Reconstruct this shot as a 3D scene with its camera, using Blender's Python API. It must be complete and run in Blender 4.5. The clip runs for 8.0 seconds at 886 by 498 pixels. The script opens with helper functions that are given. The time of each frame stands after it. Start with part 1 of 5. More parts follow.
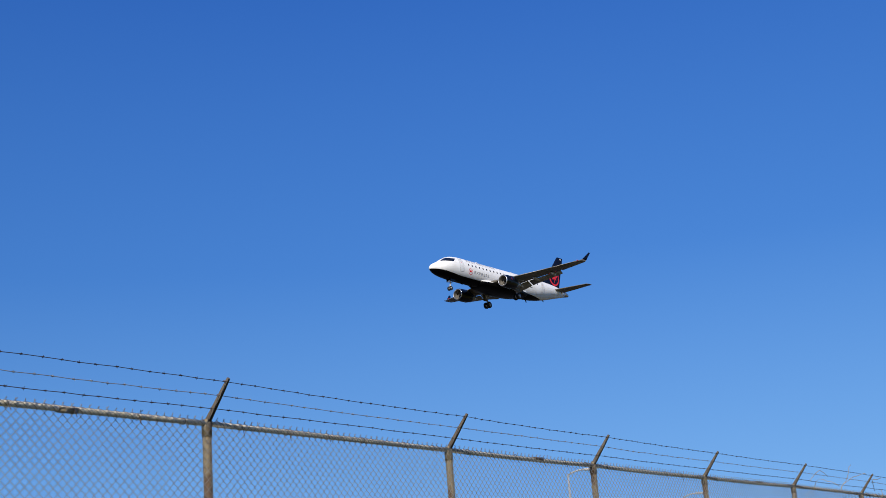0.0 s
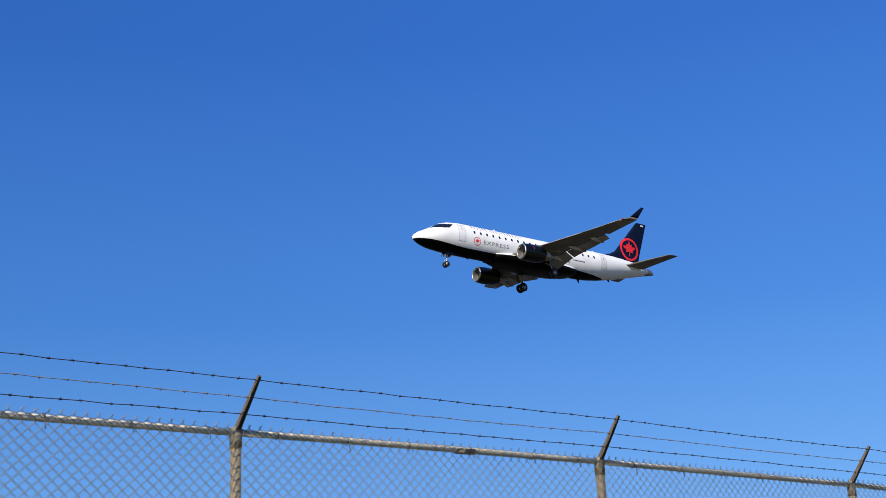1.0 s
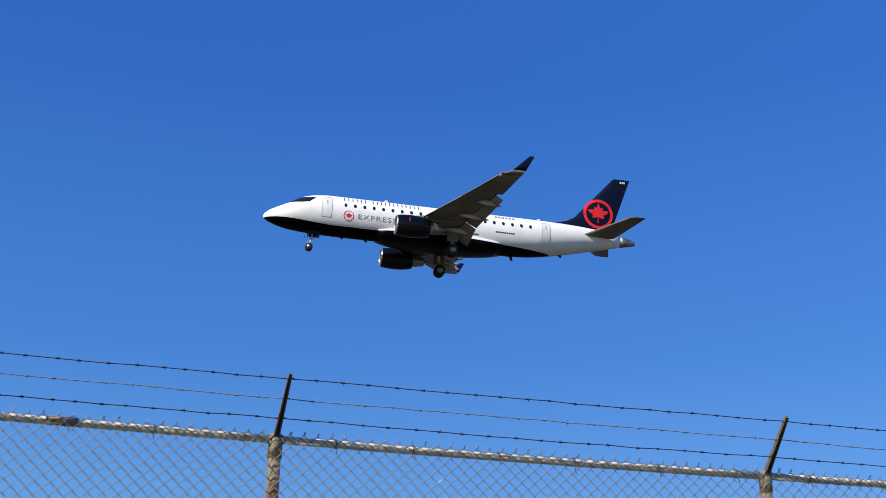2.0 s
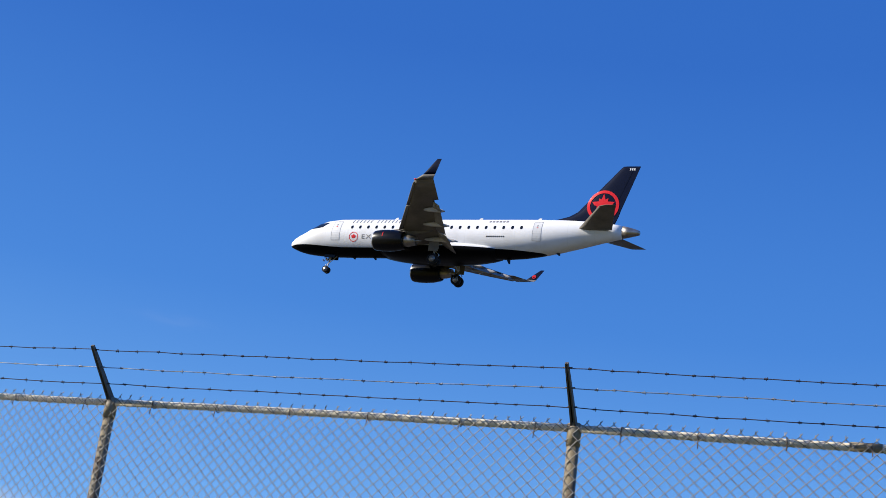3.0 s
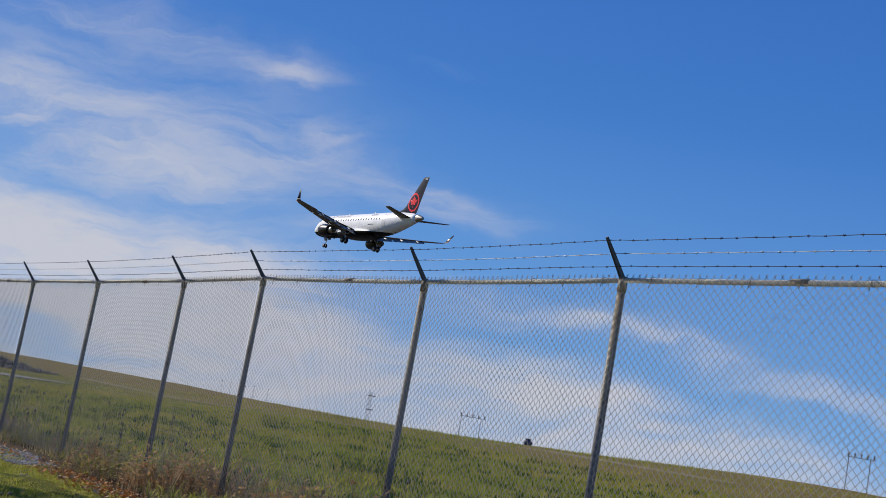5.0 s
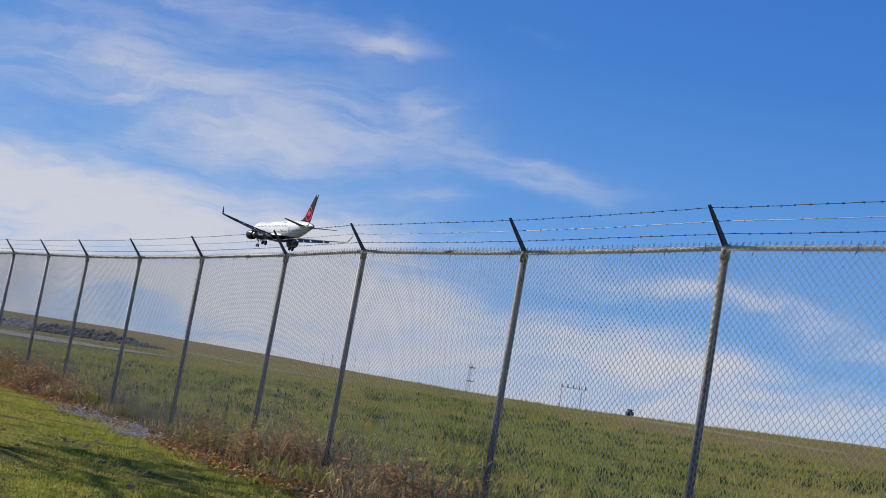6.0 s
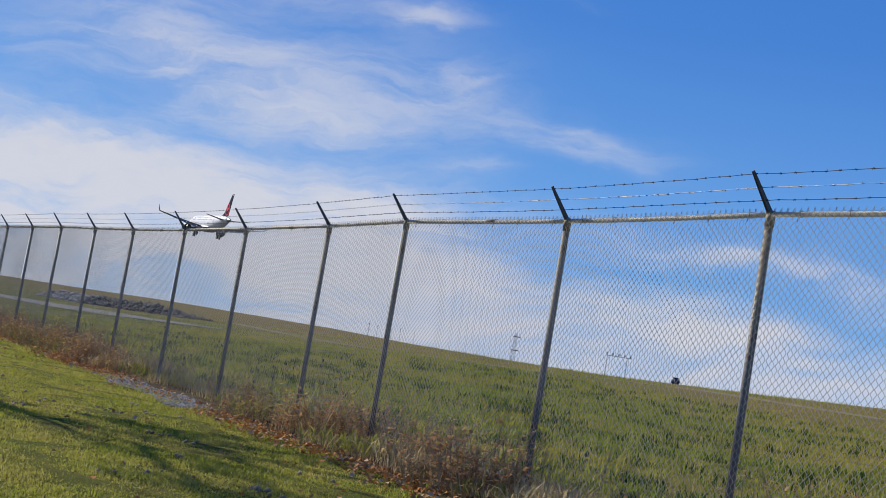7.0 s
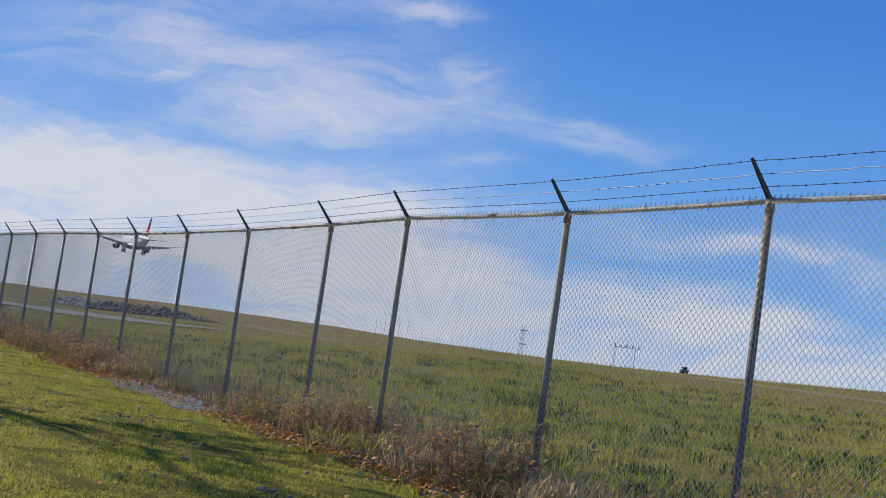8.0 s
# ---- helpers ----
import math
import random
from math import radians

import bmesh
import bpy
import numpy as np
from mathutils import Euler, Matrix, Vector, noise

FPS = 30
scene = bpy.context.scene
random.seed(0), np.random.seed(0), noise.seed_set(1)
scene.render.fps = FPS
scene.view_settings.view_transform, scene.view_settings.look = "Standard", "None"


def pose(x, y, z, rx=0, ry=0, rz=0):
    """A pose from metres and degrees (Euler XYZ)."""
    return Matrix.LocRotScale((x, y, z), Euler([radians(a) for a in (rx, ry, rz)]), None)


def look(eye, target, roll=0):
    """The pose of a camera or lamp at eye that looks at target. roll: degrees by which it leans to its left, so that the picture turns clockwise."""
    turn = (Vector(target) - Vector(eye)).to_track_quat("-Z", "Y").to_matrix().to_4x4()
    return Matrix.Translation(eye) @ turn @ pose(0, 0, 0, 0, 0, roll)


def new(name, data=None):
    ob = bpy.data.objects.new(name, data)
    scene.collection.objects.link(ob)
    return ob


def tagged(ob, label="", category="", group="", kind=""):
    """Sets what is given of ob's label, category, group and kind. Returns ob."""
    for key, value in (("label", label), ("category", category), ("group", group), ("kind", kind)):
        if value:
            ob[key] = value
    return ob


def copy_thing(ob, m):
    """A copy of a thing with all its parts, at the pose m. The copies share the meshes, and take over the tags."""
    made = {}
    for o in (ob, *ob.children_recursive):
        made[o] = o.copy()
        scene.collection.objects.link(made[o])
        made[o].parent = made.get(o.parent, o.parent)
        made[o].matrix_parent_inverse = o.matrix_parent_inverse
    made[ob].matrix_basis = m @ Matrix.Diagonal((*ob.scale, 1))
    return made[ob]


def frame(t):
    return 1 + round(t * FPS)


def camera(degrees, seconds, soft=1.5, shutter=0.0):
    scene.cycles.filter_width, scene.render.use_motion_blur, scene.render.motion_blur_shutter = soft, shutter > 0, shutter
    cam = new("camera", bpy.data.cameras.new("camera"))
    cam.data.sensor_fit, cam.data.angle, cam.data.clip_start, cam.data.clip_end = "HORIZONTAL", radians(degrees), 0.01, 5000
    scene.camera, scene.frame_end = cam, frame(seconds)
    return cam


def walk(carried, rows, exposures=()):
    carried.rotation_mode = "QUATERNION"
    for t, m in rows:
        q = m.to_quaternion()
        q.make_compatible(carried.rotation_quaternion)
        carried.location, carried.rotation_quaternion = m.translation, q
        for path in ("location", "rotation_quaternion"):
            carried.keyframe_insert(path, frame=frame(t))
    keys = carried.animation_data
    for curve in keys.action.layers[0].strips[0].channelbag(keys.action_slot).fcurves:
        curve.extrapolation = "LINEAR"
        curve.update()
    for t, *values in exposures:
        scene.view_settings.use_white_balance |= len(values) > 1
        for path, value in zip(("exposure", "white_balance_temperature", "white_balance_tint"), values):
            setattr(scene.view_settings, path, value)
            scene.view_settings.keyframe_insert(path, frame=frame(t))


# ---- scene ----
cam = camera(37.25, 8.0, 0.5)

# seconds, place, yaw, pitch, roll of the hand-held camera
PATH = [
    (0, 0.065, -7.134, 1.232, -52.66, 15.92, -4.34),
    (0.5, 0.054, -7.103, 1.257, -47.18, 17.02, -3.87),
    (1, 0.043, -7.049, 1.279, -35.98, 18.31, -2.71),
    (1.5, 0.024, -7.009, 1.314, -25.63, 19.46, -0.78),
    (1.7, 0.020, -6.970, 1.328, -21.22, 19.81, 0.07),
    (2.8, 0.072, -6.934, 1.376, 15.16, 19.27, 5.96),
    (3, 0.039, -6.931, 1.384, 22.32, 18.32, 7.29),
    (3.5, 0.020, -7.014, 1.371, 38.99, 14.11, 8.86),
    (4, -0.013, -7.070, 1.346, 48.65, 12.09, 10.21),
    (4.5, -0.017, -7.090, 1.333, 54.54, 9.93, 10.19),
    (4.7, -0.030, -7.098, 1.309, 55.45, 9.11, 10.25),
    (6, -0.056, -7.107, 1.293, 60.71, 6.31, 10.01),
    (6.5, -0.070, -7.099, 1.294, 62.17, 5.40, 10.07),
    (7, -0.051, -7.093, 1.293, 62.38, 4.69, 9.62),
    (7.5, -0.049, -7.066, 1.299, 62.46, 4.48, 8.98),
    (8, -0.044, -7.049, 1.299, 62.59, 4.47, 8.08),
]


def held(x, y, z, yaw, pitch, roll):
    return pose(x, y, z, 90 + pitch, 0, yaw) @ pose(0, 0, 0, 0, 0, roll)


walk(cam, [(t, held(*row)) for t, *row in PATH], [(0, 0.06), (0.5, 0.19), (1.5, 0.30), (3.0, 0.43), (3.5, 0.27), (4.5, 0.09), (6.0, 0.22), (8.0, 0.32)])

# ---- light: autumn sun, low in the open sky ----
SUN_AZ, SUN_EL = 115.0, 31.0     # azimuth counted from +y towards -x
saz, sel = radians(SUN_AZ), radians(SUN_EL)
SUN_DIR = Vector((-math.sin(saz) * math.cos(sel), math.cos(saz) * math.cos(sel), math.sin(sel)))
sun_data = bpy.data.lights.new("sun", "SUN")
sun_data.energy, sun_data.angle, sun_data.color = 5.0, radians(0.53), (1.0, 0.93, 0.82)
sun = new("sun", sun_data)
sun.matrix_world = look(SUN_DIR * 300, (0, 0, 0))

world = bpy.data.worlds.new("sky")
scene.world = world
world.use_nodes = True


class Tree:
    """Short-hand for building node trees."""

    def __init__(self, tree):
        self.t = tree

    def n(self, node_type, **props):
        node = self.t.nodes.new(node_type)
        for key, value in props.items():
            if key == "op":
                node.operation = value
            elif key == "kind":
                node.data_type = value
            elif key == "blend":
                node.blend_type = value
            elif key == "dims":
                node.noise_dimensions = value
            elif key == "interp":
                node.interpolation_type = value
        return node

    def put(self, socket, value):
        if hasattr(value, "is_output"):
            self.t.links.new(value, socket)
        else:
            socket.default_value = value

    def math(self, op, a, b=0.0, c=0.0, clamp=False):
        node = self.n("ShaderNodeMath", op=op)
        node.use_clamp = clamp
        for s, v in zip(node.inputs, (a, b, c)):
            self.put(s, v)
        return node.outputs[0]

    def ramp(self, x, lo, hi, a=0.0, b=1.0):
        node = self.n("ShaderNodeMapRange", interp="SMOOTHSTEP")
        for s, v in zip(node.inputs, (x, lo, hi, a, b)):
            self.put(s, v)
        return node.outputs[0]

    def mix(self, fac, a, b, blend="MIX"):
        node = self.n("ShaderNodeMix", kind="RGBA", blend=blend)
        self.put(node.inputs[0], fac)
        self.put(node.inputs[6], a if hasattr(a, "is_output") else (*a, 1))
        self.put(node.inputs[7], b if hasattr(b, "is_output") else (*b, 1))
        return node.outputs[2]

    def noise(self, vec, scale, detail=4.0, rough=0.55, distort=0.0):
        node = self.n("ShaderNodeTexNoise")
        if vec is not None:
            self.put(node.inputs["Vector"], vec)
        node.inputs["Scale"].default_value = scale
        node.inputs["Detail"].default_value = detail
        node.inputs["Roughness"].default_value = rough
        node.inputs["Distortion"].default_value = distort
        return node.outputs["Fac"]

    def xyz(self, vec):
        node = self.n("ShaderNodeSeparateXYZ")
        self.put(node.inputs[0], vec)
        return node.outputs

    def join(self, x, y, z=0.0):
        node = self.n("ShaderNodeCombineXYZ")
        for s, v in zip(node.inputs, (x, y, z)):
            self.put(s, v)
        return node.outputs[0]


def build_sky():
    k = Tree(world.node_tree)
    world.node_tree.nodes.clear()
    sky = k.n("ShaderNodeTexSky")
    sky.sky_type, sky.sun_disc = "NISHITA", False
    sky.sun_elevation, sky.sun_rotation = sel, -saz
    sky.air_density, sky.dust_density, sky.ozone_density = 1.0, 0.6, 2.2
    # high thin cirrus: azimuth (degrees, towards -x) and elevation
    vec = k.n("ShaderNodeTexCoord").outputs["Generated"]
    x, y, z = k.xyz(vec)
    az = k.math("MULTIPLY", k.math("ARCTAN2", k.math("MULTIPLY", x, -1.0), y), 57.2958)
    el = k.math("MULTIPLY", k.math("ARCSINE", z), 57.2958)
    # clear autumn blue, deepening with height, over the scattering sky
    clear = k.n("ShaderNodeValToRGB")
    stops = clear.color_ramp.elements
    for pos, col in ((0.0, (0.25, 0.49, 0.87)), (0.055, (0.138, 0.378, 0.825)), (0.17, (0.050, 0.218, 0.670)), (0.30, (0.024, 0.138, 0.545)), (1.0, (0.014, 0.075, 0.34))):
        e = stops[0] if pos == 0.0 else stops.new(min(pos, 0.999))
        e.color = (*col, 1)
    stops[len(stops) - 1].color = (0.014, 0.075, 0.34, 1)
    k.put(clear.inputs[0], k.math("DIVIDE", el, 90.0))
    lift = k.n("ShaderNodeVectorMath", op="SCALE")
    k.put(lift.inputs[0], clear.outputs[0])
    lift.inputs["Scale"].default_value = 10.0
    base = k.mix(0.10, lift.outputs[0], sky.outputs[0])
    # the sky opposite the sun is a little paler
    pale = k.n("ShaderNodeVectorMath", op="SCALE")
    k.put(pale.inputs[0], base)
    k.put(pale.inputs["Scale"], k.ramp(az, -2.0, -65.0, 1.0, 1.19))
    base = pale.outputs[0]
    # wind-drawn wisps: azimuth, elevation, half length, half width, slope, density
    warp = k.noise(k.join(k.math("MULTIPLY", az, 0.16), k.math("MULTIPLY", el, 0.30), 5.0), 1.0, 5.0, 0.55)
    drift = k.noise(k.join(k.math("MULTIPLY", az, 0.13), k.math("MULTIPLY", el, 0.22), 2.0), 1.0, 4.0, 0.5)
    el_w = k.math("ADD", el, k.math("MULTIPLY", k.math("SUBTRACT", warp, 0.5), 3.6))
    az_w = k.math("ADD", az, k.math("MULTIPLY", k.math("SUBTRACT", drift, 0.5), 6.0))
    density = 0.0
    for a0, e0, long, wide, slope, dense in WISPS:
        dx = k.math("SUBTRACT", az_w, a0)
        dy = k.math("SUBTRACT", k.math("SUBTRACT", el_w, e0), k.math("MULTIPLY", dx, slope))
        dx, dy = k.math("DIVIDE", dx, long), k.math("DIVIDE", dy, wide)
        r2 = k.math("ADD", k.math("MULTIPLY", dx, dx), k.math("MULTIPLY", dy, dy))
        density = k.math("ADD", density, k.math("MULTIPLY", k.math("EXPONENT", k.math("MULTIPLY", r2, -1.0)), dense))
    # a broad bank towards the sun and a lower one along the crest
    bank = k.math("MULTIPLY", k.ramp(k.math("SUBTRACT", 7.6, el_w), -1.2, 2.2), k.ramp(az_w, 57.0, 70.0))
    lower = k.math("SUBTRACT", 4.5, k.math("MULTIPLY", k.math("MAXIMUM", k.math("SUBTRACT", 49.0, az), 0.0), 0.22))
    lower = k.math("MULTIPLY", k.ramp(k.math("SUBTRACT", lower, el_w), -0.9, 1.3), k.ramp(az_w, 30.0, 40.0))
    bank = k.math("MULTIPLY", bank, k.ramp(el_w, 0.5, 5.5, 0.62, 1.0))
    lower = k.math("MULTIPLY", lower, k.ramp(az_w, 56.0, 70.0, 1.0, 0.30))
    density = k.math("ADD", density, k.math("MULTIPLY", bank, 0.85))
    density = k.math("ADD", density, k.math("MULTIPLY", lower, 0.74))
    along = k.math("SUBTRACT", az_w, k.math("MULTIPLY", el, 0.25))
    across = k.math("ADD", el_w, k.math("MULTIPLY", az, 0.10))
    streak = k.noise(k.join(k.math("MULTIPLY", along, 0.10), k.math("MULTIPLY", across, 0.55), CLOUD_SEED), 1.0, 8.0, 0.56, 0.3)
    fine = k.noise(k.join(k.math("MULTIPLY", along, 0.30), k.math("MULTIPLY", across, 1.5), 9.1), 1.0, 7.0, 0.6, 0.3)
    grain = k.math("ADD", k.math("MULTIPLY", streak, 0.65), k.math("MULTIPLY", fine, 0.35))
    grain = k.ramp(grain, 0.28, 0.66, 0.40, 1.25)
    cover = k.math("MULTIPLY", density, grain)
    cover = k.math("MULTIPLY", k.ramp(cover, 0.0, 0.95), 0.92, clamp=True)
    mixed = k.mix(cover, base, CLOUD)
    bg = k.n("ShaderNodeBackground")
    k.put(bg.inputs[0], mixed)
    bg.inputs[1].default_value = SKY_STRENGTH
    out = k.n("ShaderNodeOutputWorld")
    k.t.links.new(bg.outputs[0], out.inputs[0])


WISPS = [(67.5, 14.9, 5.0, 1.1, -0.02, 0.26), (65.0, 14.4, 2.0, 0.7, -0.1, 0.28), (74.0, 15.2, 5.0, 1.6, 0.05, 0.26),
         (69.5, 11.4, 8.0, 1.9, -0.12, 0.33), (63.4, 11.9, 2.4, 0.9, -0.1, 0.42), (78.0, 11.0, 7.0, 3.0, 0.0, 0.42),
         (61.5, 10.3, 8.0, 1.1, -0.02, 0.28), (56.4, 10.0, 3.2, 0.9, 0.06, 0.42), (69.0, 8.9, 6.0, 1.1, 0.0, 0.38),
         (61.0, 8.1, 2.2, 0.5, 0.0, 0.30), (51.0, 6.4, 5.5, 0.8, 0.03, 0.46), (62.0, 5.8, 6.0, 1.4, 0.0, 0.35),
         (59.0, 16.3, 1.6, 0.3, 0.1, 0.12), (44.0, 5.7, 6.0, 0.6, 0.10, 0.42), (39.0, 4.6, 5.0, 0.5, 0.05, 0.38), (33.8, 13.6, 1.8, 0.5, 0.0, 0.08)]
CLOUD_SEED, SKY_STRENGTH, CLOUD = 3.7, 0.081, (6.7, 6.75, 7.4)
build_sky()

# ---- materials ----


def material(name, rough=0.6, metal=0.0):
    mat = bpy.data.materials.new(name)
    mat.use_nodes = True
    k = Tree(mat.node_tree)
    bsdf = mat.node_tree.nodes["Principled BSDF"]
    bsdf.inputs["Roughness"].default_value = rough
    bsdf.inputs["Metallic"].default_value = metal
    return mat, k, bsdf


def bump(k, bsdf, height, strength, distance):
    node = k.n("ShaderNodeBump")
    node.inputs["Strength"].default_value = strength
    node.inputs["Distance"].default_value = distance
    k.put(node.inputs["Height"], height)
    k.t.links.new(node.outputs[0], bsdf.inputs["Normal"])


def place(k, kind="Object"):
    return k.n("ShaderNodeTexCoord").outputs[kind]


def world_place(k):
    return k.n("ShaderNodeNewGeometry").outputs["Position"]


def paint(name, colour, rough=0.35, grime=0.12, scale=1.2, coat=0.0, metal=0.0):
    mat, k, bsdf = material(name, rough, metal)
    bsdf.inputs["Specular IOR Level"].default_value = 0.25
    p = place(k)
    a = k.noise(p, scale, 5.0)
    b = k.noise(p, scale * 14, 3.0)
    dark = tuple(c * (1 - grime) * 0.97 for c in colour)
    col = k.mix(k.ramp(a, 0.35, 0.7), colour, dark)
    col = k.mix(k.math("MULTIPLY", k.ramp(b, 0.5, 0.8), grime), col, tuple(c * 0.6 for c in colour))
    k.put(bsdf.inputs["Base Color"], col)
    k.put(bsdf.inputs["Roughness"], k.ramp(b, 0.2, 0.8, rough * 0.85, min(1, rough * 1.2)))
    bsdf.inputs["Coat Weight"].default_value = coat
    bsdf.inputs["Coat Roughness"].default_value = 0.12
    return mat


def metal_worn(name, base, rust, amount, rough=0.5, scale=6.0, metal=0.6, lo=0.45):
    """Weathered steel: base colour with rust or dirt coming through in patches and along streaks."""
    mat, k, bsdf = material(name, rough, metal)
    p = world_place(k)
    a = k.noise(p, scale, 6.0, 0.65)
    b = k.noise(p, scale * 12, 4.0, 0.6)
    mask = k.ramp(k.math("ADD", k.math("MULTIPLY", a, 0.7), k.math("MULTIPLY", b, 0.3)), lo, lo + 0.2)
    col = k.mix(k.math("MULTIPLY", mask, amount), base, rust)
    col = k.mix(k.ramp(b, 0.55, 0.8, 0.0, 0.35), col, tuple(c * 0.45 for c in base))
    k.put(bsdf.inputs["Base Color"], col)
    k.put(bsdf.inputs["Metallic"], k.ramp(mask, 0.0, 1.0, metal, 0.05))
    bump(k, bsdf, b, 0.35, 0.004)
    return mat


M_RAIL = metal_worn("rail_zinc", (0.76, 0.67, 0.49), (0.34, 0.18, 0.06), 0.9, 0.6, 14.0, 0.0, 0.55)
M_ARM = metal_worn("arm_steel", (0.12, 0.10, 0.075), (0.10, 0.07, 0.045), 0.8, 0.65, 8.0, 0.0, 0.45)
M_LINK = metal_worn("link_zinc", (0.22, 0.21, 0.195), (0.08, 0.07, 0.06), 0.5, 0.5, 4.0, 0.0, 0.50)


def post_material():
    """Galvanised pipe, bright near the foot, tan and rust-stained towards the top."""
    mat, k, bsdf = material("post_zinc", 0.6)
    p = world_place(k)
    x, y, z = k.xyz(p)
    a = k.noise(k.join(x, y, k.math("MULTIPLY", z, 0.6)), 5.0, 6.0, 0.65)
    b = k.noise(p, 60.0, 4.0, 0.6)
    high = k.ramp(z, 0.9, 2.6)
    col = k.mix(high, (0.13, 0.13, 0.135), (0.25, 0.20, 0.12))
    rust = k.ramp(k.math("ADD", a, k.math("MULTIPLY", high, 0.06)), 0.56, 0.66)
    col = k.mix(k.math("MULTIPLY", rust, 0.85), col, (0.10, 0.05, 0.02))
    col = k.mix(k.ramp(b, 0.5, 0.75, 0.0, 0.6), col, (0.06, 0.05, 0.035))
    k.put(bsdf.inputs["Base Color"], col)
    bump(k, bsdf, b, 0.4, 0.004)
    return mat


M_POST = post_material()
M_WIRE_RUST = metal_worn("wire_rust", (0.04, 0.038, 0.055), (0.025, 0.018, 0.02), 0.7, 0.9, 9.0, 0.0)
M_WIRE_ZINC = metal_worn("wire_zinc", (0.30, 0.31, 0.34), (0.3, 0.3, 0.3), 0.5, 0.45, 9.0, 0.4)
M_WIRE_TIE = metal_worn("wire_tie", (0.10, 0.07, 0.05), (0.16, 0.07, 0.02), 0.7, 0.7, 20.0, 0.2)


def fuselage_paint():
    """White hull with a black belly whose edge climbs towards the nose."""
    mat, k, bsdf = material("hull_paint", 0.3)
    p = place(k)
    x, y, z = k.xyz(p)
    aft = k.math("MULTIPLY", x, -1.0)
    edge = k.ramp(aft, 0.0, 6.0, -0.80, -1.16)
    edge = k.math("SUBTRACT", edge, k.ramp(aft, 19.0, 23.5, 0.0, 0.12))
    black = k.ramp(k.math("SUBTRACT", edge, z), -0.012, 0.012)
    a = k.noise(p, 0.9, 5.0)
    streaks = k.noise(k.join(k.math("MULTIPLY", x, 0.25), y, k.math("MULTIPLY", z, 3.0)), 2.0, 5.0)
    white = k.mix(k.ramp(a, 0.4, 0.75), (0.84, 0.84, 0.83), (0.77, 0.76, 0.74))
    white = k.mix(k.ramp(streaks, 0.55, 0.85, 0.0, 0.3), white, (0.60, 0.58, 0.55))
    seam = k.math("LESS_THAN", k.math("FRACT", k.math("MULTIPLY", k.math("ADD", aft, 0.35), 0.46)), 0.006)
    white = k.mix(k.math("MULTIPLY", seam, 0.35), white, (0.45, 0.45, 0.45))
    dark = k.mix(k.ramp(a, 0.4, 0.7), (0.002, 0.0021, 0.0028), (0.004, 0.004, 0.0042))
    k.put(bsdf.inputs["Base Color"], k.mix(black, white, dark))
    k.put(bsdf.inputs["Roughness"], k.ramp(streaks, 0.3, 0.8, 0.28, 0.45))
    bsdf.inputs["Specular IOR Level"].default_value = 0.05
    bsdf.inputs["Coat Weight"].default_value = 0.0
    bsdf.inputs["Coat Roughness"].default_value = 0.1
    return mat


M_HULL = fuselage_paint()
M_BLACK = paint("black_gloss_paint", (0.003, 0.0033, 0.0045), 0.3, 0.2, 0.8, 0.05)
M_NAVY = paint("blue_black_paint", (0.005, 0.009, 0.028), 0.5, 0.1, 0.8, 0.0)
M_NAVY.node_tree.nodes["Principled BSDF"].inputs["Specular IOR Level"].default_value = 0.06
M_RED = paint("red_paint", (0.78, 0.025, 0.03), 0.35, 0.1, 0.8)
M_WHITE = paint("white_paint", (0.78, 0.78, 0.77), 0.35, 0.12, 0.8)
M_WING = paint("wing_grey_paint", (0.19, 0.173, 0.152), 0.55, 0.3, 0.7)
M_FLAP = paint("flap_grey_paint", (0.30, 0.28, 0.25), 0.5, 0.35, 0.9)
M_TRACK = paint("fairing_grey_paint", (0.52, 0.49, 0.45), 0.45, 0.3, 0.9)
M_SLAT = paint("slat_grey", (0.30, 0.29, 0.28), 0.4, 0.25, 2.0, 0.0, 0.3)
M_EDGE = paint("polished_leading_edge", (0.62, 0.62, 0.62), 0.28, 0.15, 2.0, 0.0, 0.9)
M_EXHAUST = paint("exhaust_metal", (0.42, 0.38, 0.33), 0.38, 0.35, 2.0, 0.0, 0.85)
M_DARK = paint("dark_bay", (0.02, 0.02, 0.02), 0.7, 0.3, 2.0)
M_TYRE = paint("tyre_rubber", (0.018, 0.018, 0.019), 0.8, 0.3, 3.0)
M_RIM = paint("wheel_rim", (0.45, 0.45, 0.44), 0.4, 0.3, 6.0, 0.0, 0.6)
M_STRUT = paint("strut_white", (0.58, 0.58, 0.56), 0.4, 0.3, 5.0, 0.0, 0.2)
M_GLASS = paint("cabin_glass", (0.012, 0.014, 0.018), 0.08, 0.1, 2.0, 0.6)
M_TITLE = paint("dark_grey_lettering", (0.045, 0.045, 0.05), 0.4, 0.1, 2.0)
M_GREY_TITLE = paint("grey_lettering", (0.27, 0.26, 0.26), 0.4, 0.1, 2.0)
M_LINE = paint("panel_line_grey", (0.42, 0.42, 0.42), 0.5, 0.1, 2.0)
M_ORANGE = paint("orange_paint", (0.62, 0.13, 0.04), 0.5, 0.25, 1.5)
M_LAMP_GREY = paint("lamp_post_grey", (0.42, 0.42, 0.42), 0.4, 0.2, 1.5, 0.0, 0.2)
M_FAR_GREY = paint("mast_grey", (0.13, 0.135, 0.15), 0.6, 0.2, 0.8)
M_FAR_BLUE = paint("tower_blue", (0.03, 0.05, 0.10), 0.5, 0.2, 0.5)


